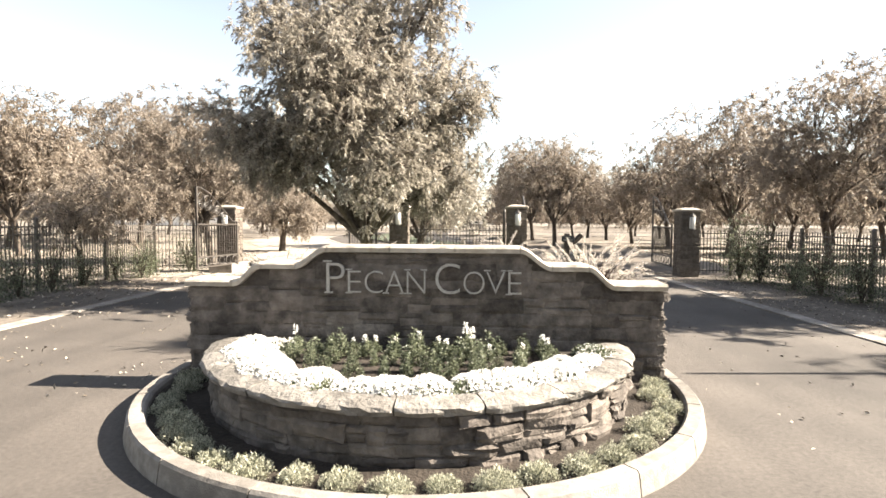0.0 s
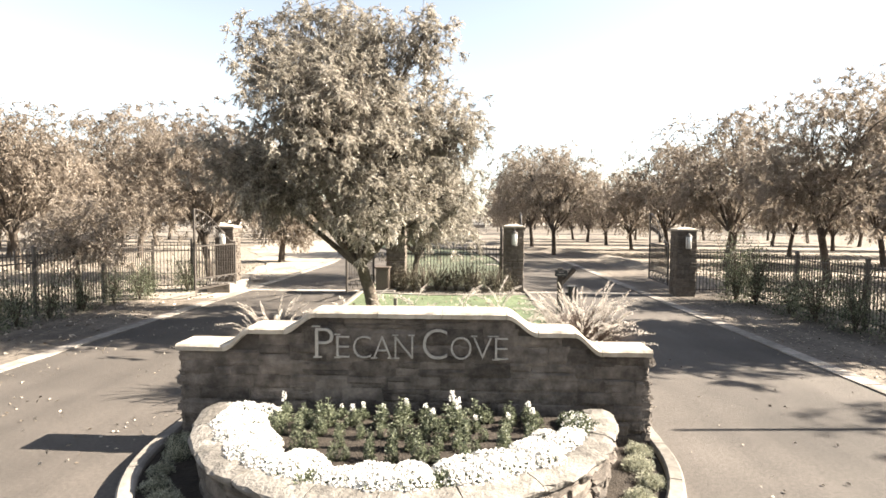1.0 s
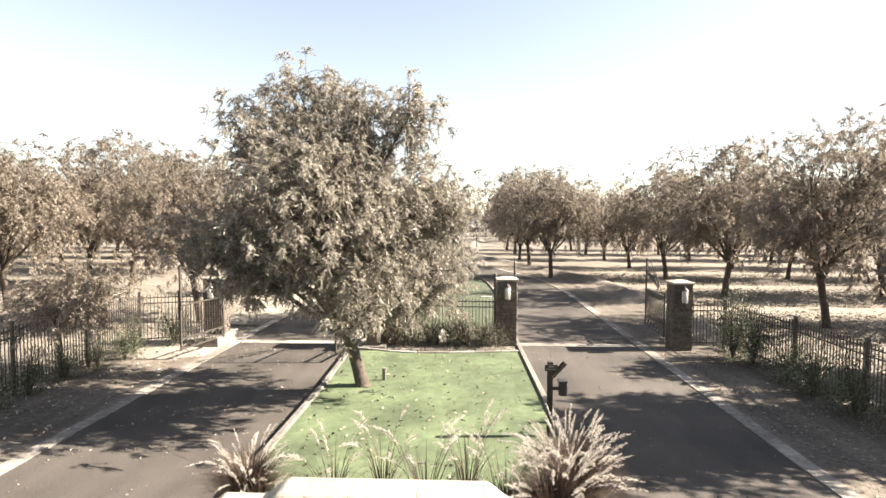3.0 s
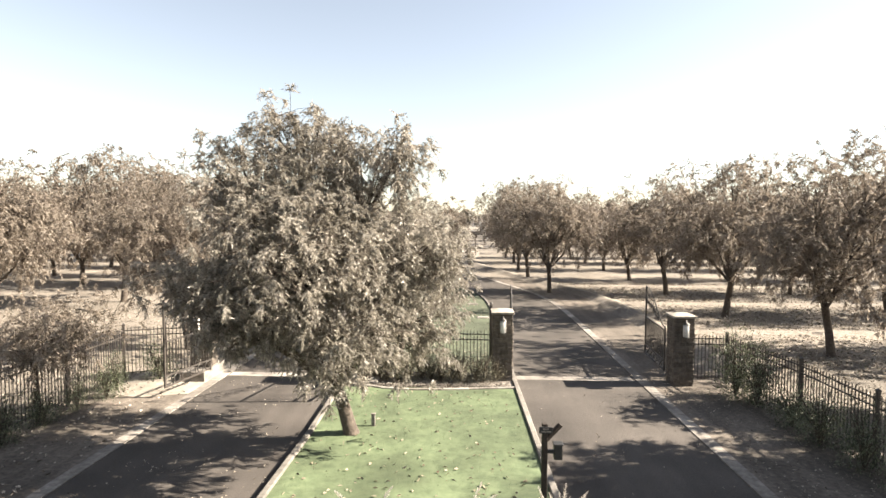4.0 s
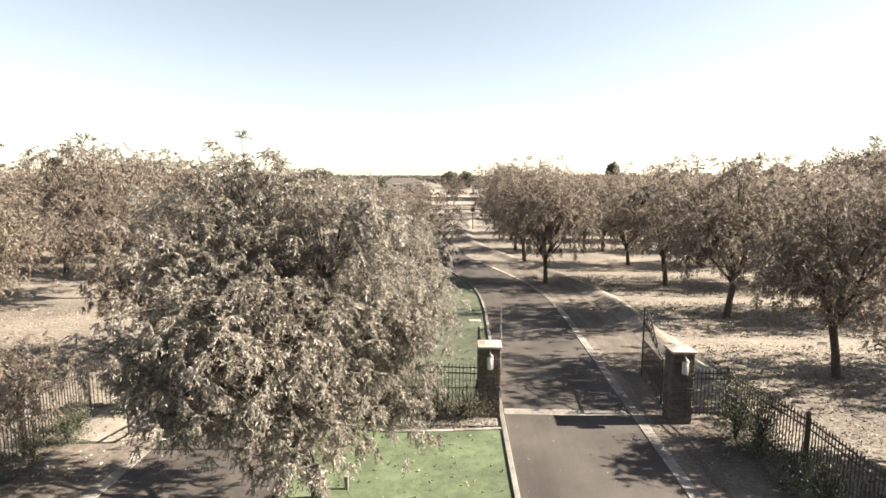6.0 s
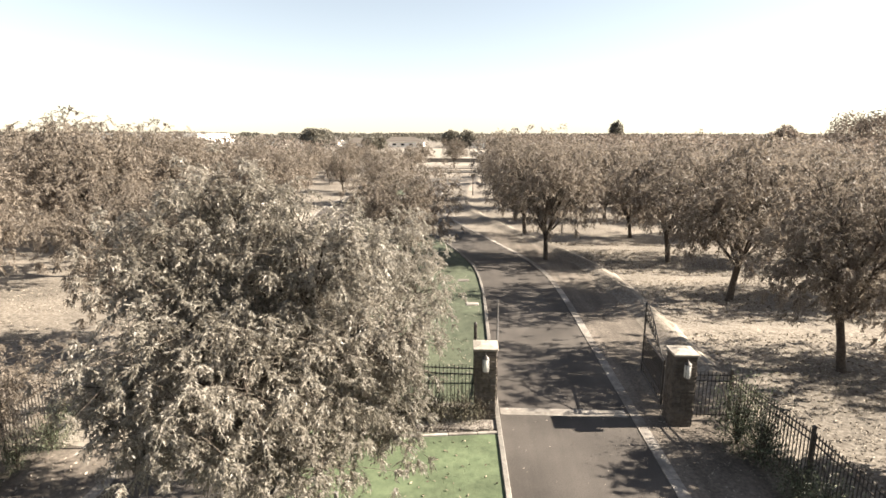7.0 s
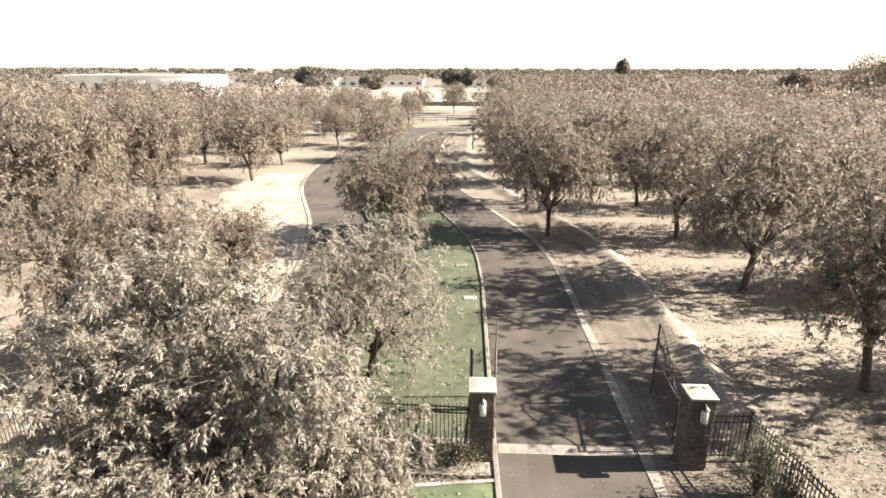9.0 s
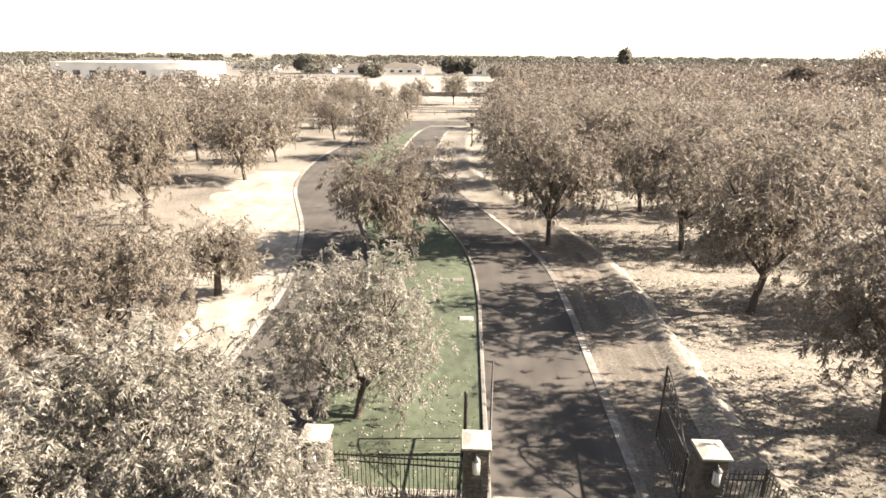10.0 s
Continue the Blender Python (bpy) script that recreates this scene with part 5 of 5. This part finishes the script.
def shrub_meshes(seed, r, h, n, leaf_l, leaf_w, material, stems=12):
    rng = np.random.default_rng(seed)
    b = Build()
    tips = []
    for i in range(stems):
        a = rng.uniform(0, 2 * math.pi)
        top = np.array([math.cos(a) * r * rng.uniform(0.1, 0.9), math.sin(a) * r * rng.uniform(0.1, 0.9), h * rng.uniform(0.55, 1.0)])
        mid = top * np.array([0.35, 0.35, 0.5])
        b.tube([(0, 0, 0), tuple(mid), tuple(top)], [0.018, 0.012, 0.005], 4, False)
        tips += [mid * 0.4 + top * 0.6, top, mid + (top - mid) * 0.3]
    tips = np.array(tips)
    k = rng.integers(0, len(tips), n)
    p = tips[k] * np.stack([np.ones(n), np.ones(n), rng.uniform(0.25, 1.0, n)], axis=1) + rng.normal(size=(n, 3)) * np.array([r, r, h * 0.6]) * 0.25
    p[:, 2] = np.maximum(p[:, 2], 0.03)
    al = rng.normal(size=(n, 3)) + np.array([0, 0, 0.5])
    v, f = leaves(p, al, leaf_l * rng.uniform(0.6, 1.3, n), leaf_w * rng.uniform(0.7, 1.2, n), rng)
    return [("stem", b.mesh("stem", M_BARK), "thin woody stems"), ("foliage", fast_mesh("foliage", v, f, material), "")]


GREEN_BUSH = [shrub_meshes(120 + k, 0.75, 1.5, 2000, 0.075, 0.028, M_SHRUB, 18) for k in range(3)]
LOW_BUSH = [shrub_meshes(130 + k, 0.45, 0.8, 900, 0.05, 0.017, M_TWIGLEAF, 22) for k in range(3)]
for x, y, s in ((9.0, 17.7, 1.35), (9.2, 16.9, 1.3), (9.25, 15.3, 0.85), (9.25, 14.2, 1.1), (9.3, 12.9, 1.1), (9.3, 11.5, 0.95), (9.3, 10.6, 0.8), (9.3, 9.0, 0.9),
                (-8.7, 18.5, 1.2), (-9.2, 16.6, 0.95), (-9.4, 15.7, 0.8), (-9.4, 17.4, 0.75), (-9.45, 14.5, 0.85), (-9.45, 13.3, 0.9), (-9.45, 12.3, 0.75), (-9.45, 11.4, 0.95), (-9.4, 10.4, 0.8), (-9.4, 9.4, 0.95), (-9.4, 8.3, 0.85)):
    plant("fence_shrub", "loose green shrub growing against the iron fence", "shrub", pose(x, y, -0.02, 0, 0, rp.uniform(0, 360)) @ Matrix.Diagonal((s * rp.uniform(0.7, 1.0), s * rp.uniform(0.7, 1.0), s * rp.uniform(0.7, 1.15), 1)), "fence shrubs", rp.choice(GREEN_BUSH))
for i in range(11):
    plant("low_shrub", "low twiggy brown-green shrub in the pebble bed", "shrub",
          pose(-1.35 + i * 0.34 + rp.uniform(-0.08, 0.08), 18.45 + rp.uniform(-0.2, 0.12), 0.09, 0, 0, rp.uniform(0, 360)) @ Matrix.Scale(rp.uniform(0.95, 1.35), 4), "bed shrubs", rp.choice(LOW_BUSH))


# ---- small fittings ----
def build_call_post():
    post = thing("call_box_post", "dark wooden post with brace, call box and small sign", "post", pose(2.47, 11.16, 0.08))
    part("post", Build().box((0, 0, 0.73), (0.1, 0.1, 1.46), 0, 0.008).mesh("post", M_WOOD), post)
    b = Build()
    b.tube([(0.02, 0, 1.16), (0.28, 0, 1.44)], 0.05, 4)
    part("brace", b.mesh("brace", M_WOOD), post)
    sg = part("sign_plate", Build().box((0.01, -0.07, 1.36), (0.24, 0.02, 0.12), 0, 0.004).mesh("sign_plate", M_BLACK), post, "small dark sign with pale unreadable lines")
    for dz, w in ((0.022, 0.1), (-0.024, 0.18)):
        part("text_line", Build().box((0.01, -0.083, 1.36 + dz), (w, 0.006, 0.022)).mesh("text_line", M_CONCRETE), sg)
    part("bracket", Build().box((0.11, 0, 0.95), (0.14, 0.06, 0.06), 0, 0.006).mesh("bracket", M_BLACK), post)
    bx = part("call_box", Build().box((0.24, 0, 0.95), (0.15, 0.13, 0.27), 0, 0.012).box((0.24, 0, 1.095), (0.18, 0.17, 0.03), 0, 0.008).mesh("call_box", M_BLACK), post, "black metal call box with a hood")
    part("keypad", Build().box((0.32, 0, 0.95), (0.012, 0.09, 0.14), 0, 0.003).mesh("keypad", M_RAIL), bx)


build_call_post()
stake = thing("stake", "short pale wooden stake beside the tree", "stake", pose(-1.18, 14.6, 0.08))
part("stake_body", Build().box((0, 0, 0.15), (0.09, 0.07, 0.34), 0, 0.01).mesh("stake_body", M_KERB), stake)
part("stake_cap", Build().box((0, 0, 0.33), (0.11, 0.09, 0.03), 0, 0.006).mesh("stake_cap", M_CONCRETE), stake)


def build_pedestal():
    p = thing("utility_pedestal", "grey metal utility pedestal with lid on a concrete pad", "cabinet", pose(-2.05, 18.28, 0.1))
    part("pad", Build().box((0.05, 0, 0.03), (0.75, 0.6, 0.08), 0, 0.01).mesh("pad", M_CONCRETE), p, "pale concrete pad")
    part("cabinet_body", Build().box((0, 0, 0.42), (0.42, 0.34, 0.7), 0, 0.012).mesh("cabinet_body", M_RAIL), p)
    part("lid", Build().box((0, 0, 0.8), (0.5, 0.42, 0.06), 0, 0.015).mesh("lid", M_RAIL), p)
    part("door", Build().box((0, -0.178, 0.42), (0.34, 0.016, 0.56), 0, 0.006).mesh("door", M_RAIL), p)


build_pedestal()
structure("pavement_pad", Build().prism([(-9.6, 17.0), (-8.4, 16.7), (-7.07, 17.1), (-7.07, 21.5), (-9.6, 21.0)], -0.04, 0.016).mesh("pavement_pad", M_SAND), "pale gravel pad beside the exit gate", "pavement")
gp = thing("gate_post", "round-topped dark steel post behind the pillar", "post", pose(1.98, 20.9, 0.05))
part("shaft", Build().lathe([(0.055, 0.0), (0.055, 2.1), (0.04, 2.16), (0.012, 2.18)], (0, 0, 0), 12).mesh("shaft", M_IRON, True), gp)
part("base_plate", Build().box((0, 0, 0.03), (0.2, 0.2, 0.02), 0, 0.004).mesh("base_plate", M_IRON), gp)

sp = thing("sign_pole", "slim dark metal pole standing on the verge", "pole", pose(8.7, 7.2, 0))
part("shaft", Build().lathe([(0.035, 0.0), (0.035, 3.75), (0.02, 3.8), (0.005, 3.82)], (0, 0, 0), 10).mesh("shaft", M_IRON, True), sp)
part("base_plate", Build().box((0, 0, 0.015), (0.22, 0.22, 0.03), 0, 0.004).mesh("base_plate", M_IRON), sp)

# pale edging between lawn and pebble bed, in short lengths
edging = structure("trim_edging", Build().box((0.0, 17.9, 0.06), (0.3, 0.02, 0.02)).mesh("trim_edging", M_CONCRETE), "pale concrete edging between lawn and pebbles", "edging")
EDGE = [(-2.55, 18.0), (-2.1, 17.87), (-1.4, 17.6), (-0.6, 17.47), (0.4, 17.52), (1.2, 17.62), (2.0, 17.72), (2.56, 17.8)]
for (xa, ya), (xb, yb) in zip(EDGE, EDGE[1:]):
    d = math.hypot(xb - xa, yb - ya)
    part("edging_length", Build().box(((xa + xb) / 2, (ya + yb) / 2, 0.1), (d - 0.012, 0.11, 0.1), math.atan2(yb - ya, xb - xa), 0.012).mesh("edging_length", M_CONCRETE), edging)


# ---- scattered stuff ----
def scatter(name, n, area, size, material, label, category, seed, flat=0.25, keep=None, thick=None):
    rng = np.random.default_rng(seed)
    x0, x1, y0, y1, z = area
    p = np.stack([rng.uniform(x0, x1, n), rng.uniform(y0, y1, n), np.full(n, z)], axis=1)
    if keep:
        p = p[[keep(a, b) for a, b, _ in p]]
    n = len(p)
    if n == 0:
        return
    p[:, 2] += rng.uniform(0, size * 0.2, n)
    al = rng.normal(size=(n, 3)) * np.array([1, 1, flat])
    v, f = leaves(p, al, size * rng.uniform(0.6, 1.3, n), size * 0.5 * rng.uniform(0.6, 1.3, n), rng, 0.3)
    thing(name, label, category, kind="stuff", me=fast_mesh(name, v, f, material))


scatter("fallen_leaves", 360, (-2.4, 2.4, 8.6, 17.4, 0.115), 0.1, M_DEAD_TAN, "fallen tan pecan leaves on the lawn", "leaves", 1)
scatter("fallen_leaves", 900, (-2.6, 2.5, 19.8, 36, 0.095), 0.08, M_DEAD, "fallen tan pecan leaves on the inner lawn", "leaves", 2)
scatter("fallen_leaves", 1500, (-6.6, -2.9, -1, 19, 0.006), 0.055, M_DEAD, "fallen tan leaves on the asphalt", "leaves", 3, keep=lambda x, y: noise.noise(Vector((x * 0.7, y * 0.7, 1))) > 0.05 and math.hypot(x - 0.04, y - 6.05) > 2.75)
scatter("fallen_leaves", 220, (2.9, 6.4, -1, 19, 0.006), 0.05, M_DEAD, "few fallen leaves on the asphalt", "leaves", 4)
scatter("fallen_leaves", 260, (-1.4, 1.9, 19.4, 25, 0.1), 0.095, M_DEAD, "large pale fallen leaves on the inner lawn", "leaves", 12)
scatter("leaf_litter_right", 16000, (7.2, 26, 19.5, 46, 0.0), 0.11, M_DEAD, "thick tan leaf litter under the orchard", "leaves", 5, keep=lambda x, y: x > smooth_mid(RIGHT_MID, y) + HALF + 3.9)
scatter("leaf_litter_dark", 9000, (7.4, 30, 19.5, 46, 0.0), 0.12, M_DEAD_TAN, "brown curled leaves lying among the litter", "leaves", 21, keep=lambda x, y: x > smooth_mid(RIGHT_MID, y) + HALF + 3.9)
scatter("leaf_litter_fence", 7000, (9.95, 24, 6, 19.6, 0.0), 0.10, M_DEAD, "tan leaf litter behind the entry fence", "leaves", 22)
scatter("leaf_litter_left", 9000, (-26, -7.3, 9, 32, 0.0), 0.10, M_DEAD, "thick tan leaf litter beside the exit lane", "leaves", 6)
scatter("verge_litter", 2500, (6.98, 9.7, 3, 19.3, 0.0), 0.06, M_DEAD, "sparse leaf litter on the verge", "leaves", 7)
scatter("bed_pebbles", 5200, (-2.5, 2.45, 17.55, 18.75, 0.1), 0.055, M_PEBBLE, "pale rounded pebbles of the bed", "pebbles", 8, 1.0, keep=lambda x, y: y > lerp_table(EDGE, x) + 0.06)


# short grass blades over the two lawns
def grass_blades(name, rows, label, z, n, h):
    rng = np.random.default_rng(17)
    y = rng.uniform(rows[0], rows[1], n)
    xl = np.array([isle_left(v) for v in np.linspace(rows[0], rows[1], 60)])
    xr = np.array([isle_right(v) for v in np.linspace(rows[0], rows[1], 60)])
    g = np.linspace(rows[0], rows[1], 60)
    a, b = np.interp(y, g, xl) + KERB_W, np.interp(y, g, xr) - KERB_W
    x = a + (b - a) * rng.uniform(0, 1, n)
    p = np.stack([x, y, np.full(n, z)], axis=1)
    al = rng.normal(size=(n, 3)) * np.array([0.55, 0.55, 0.1]) + np.array([0, 0, 1.0])
    v, f = leaves(p, al, h * rng.uniform(0.6, 1.4, n), np.full(n, 0.012), rng, 0.1, blade=True)
    thing(name, label, "grass", kind="stuff", me=fast_mesh(name, v, f, M_BLADE))


grass_blades("lawn_blades", (8.5, 17.45), "short green lawn blades", 0.10, 42000, 0.02)
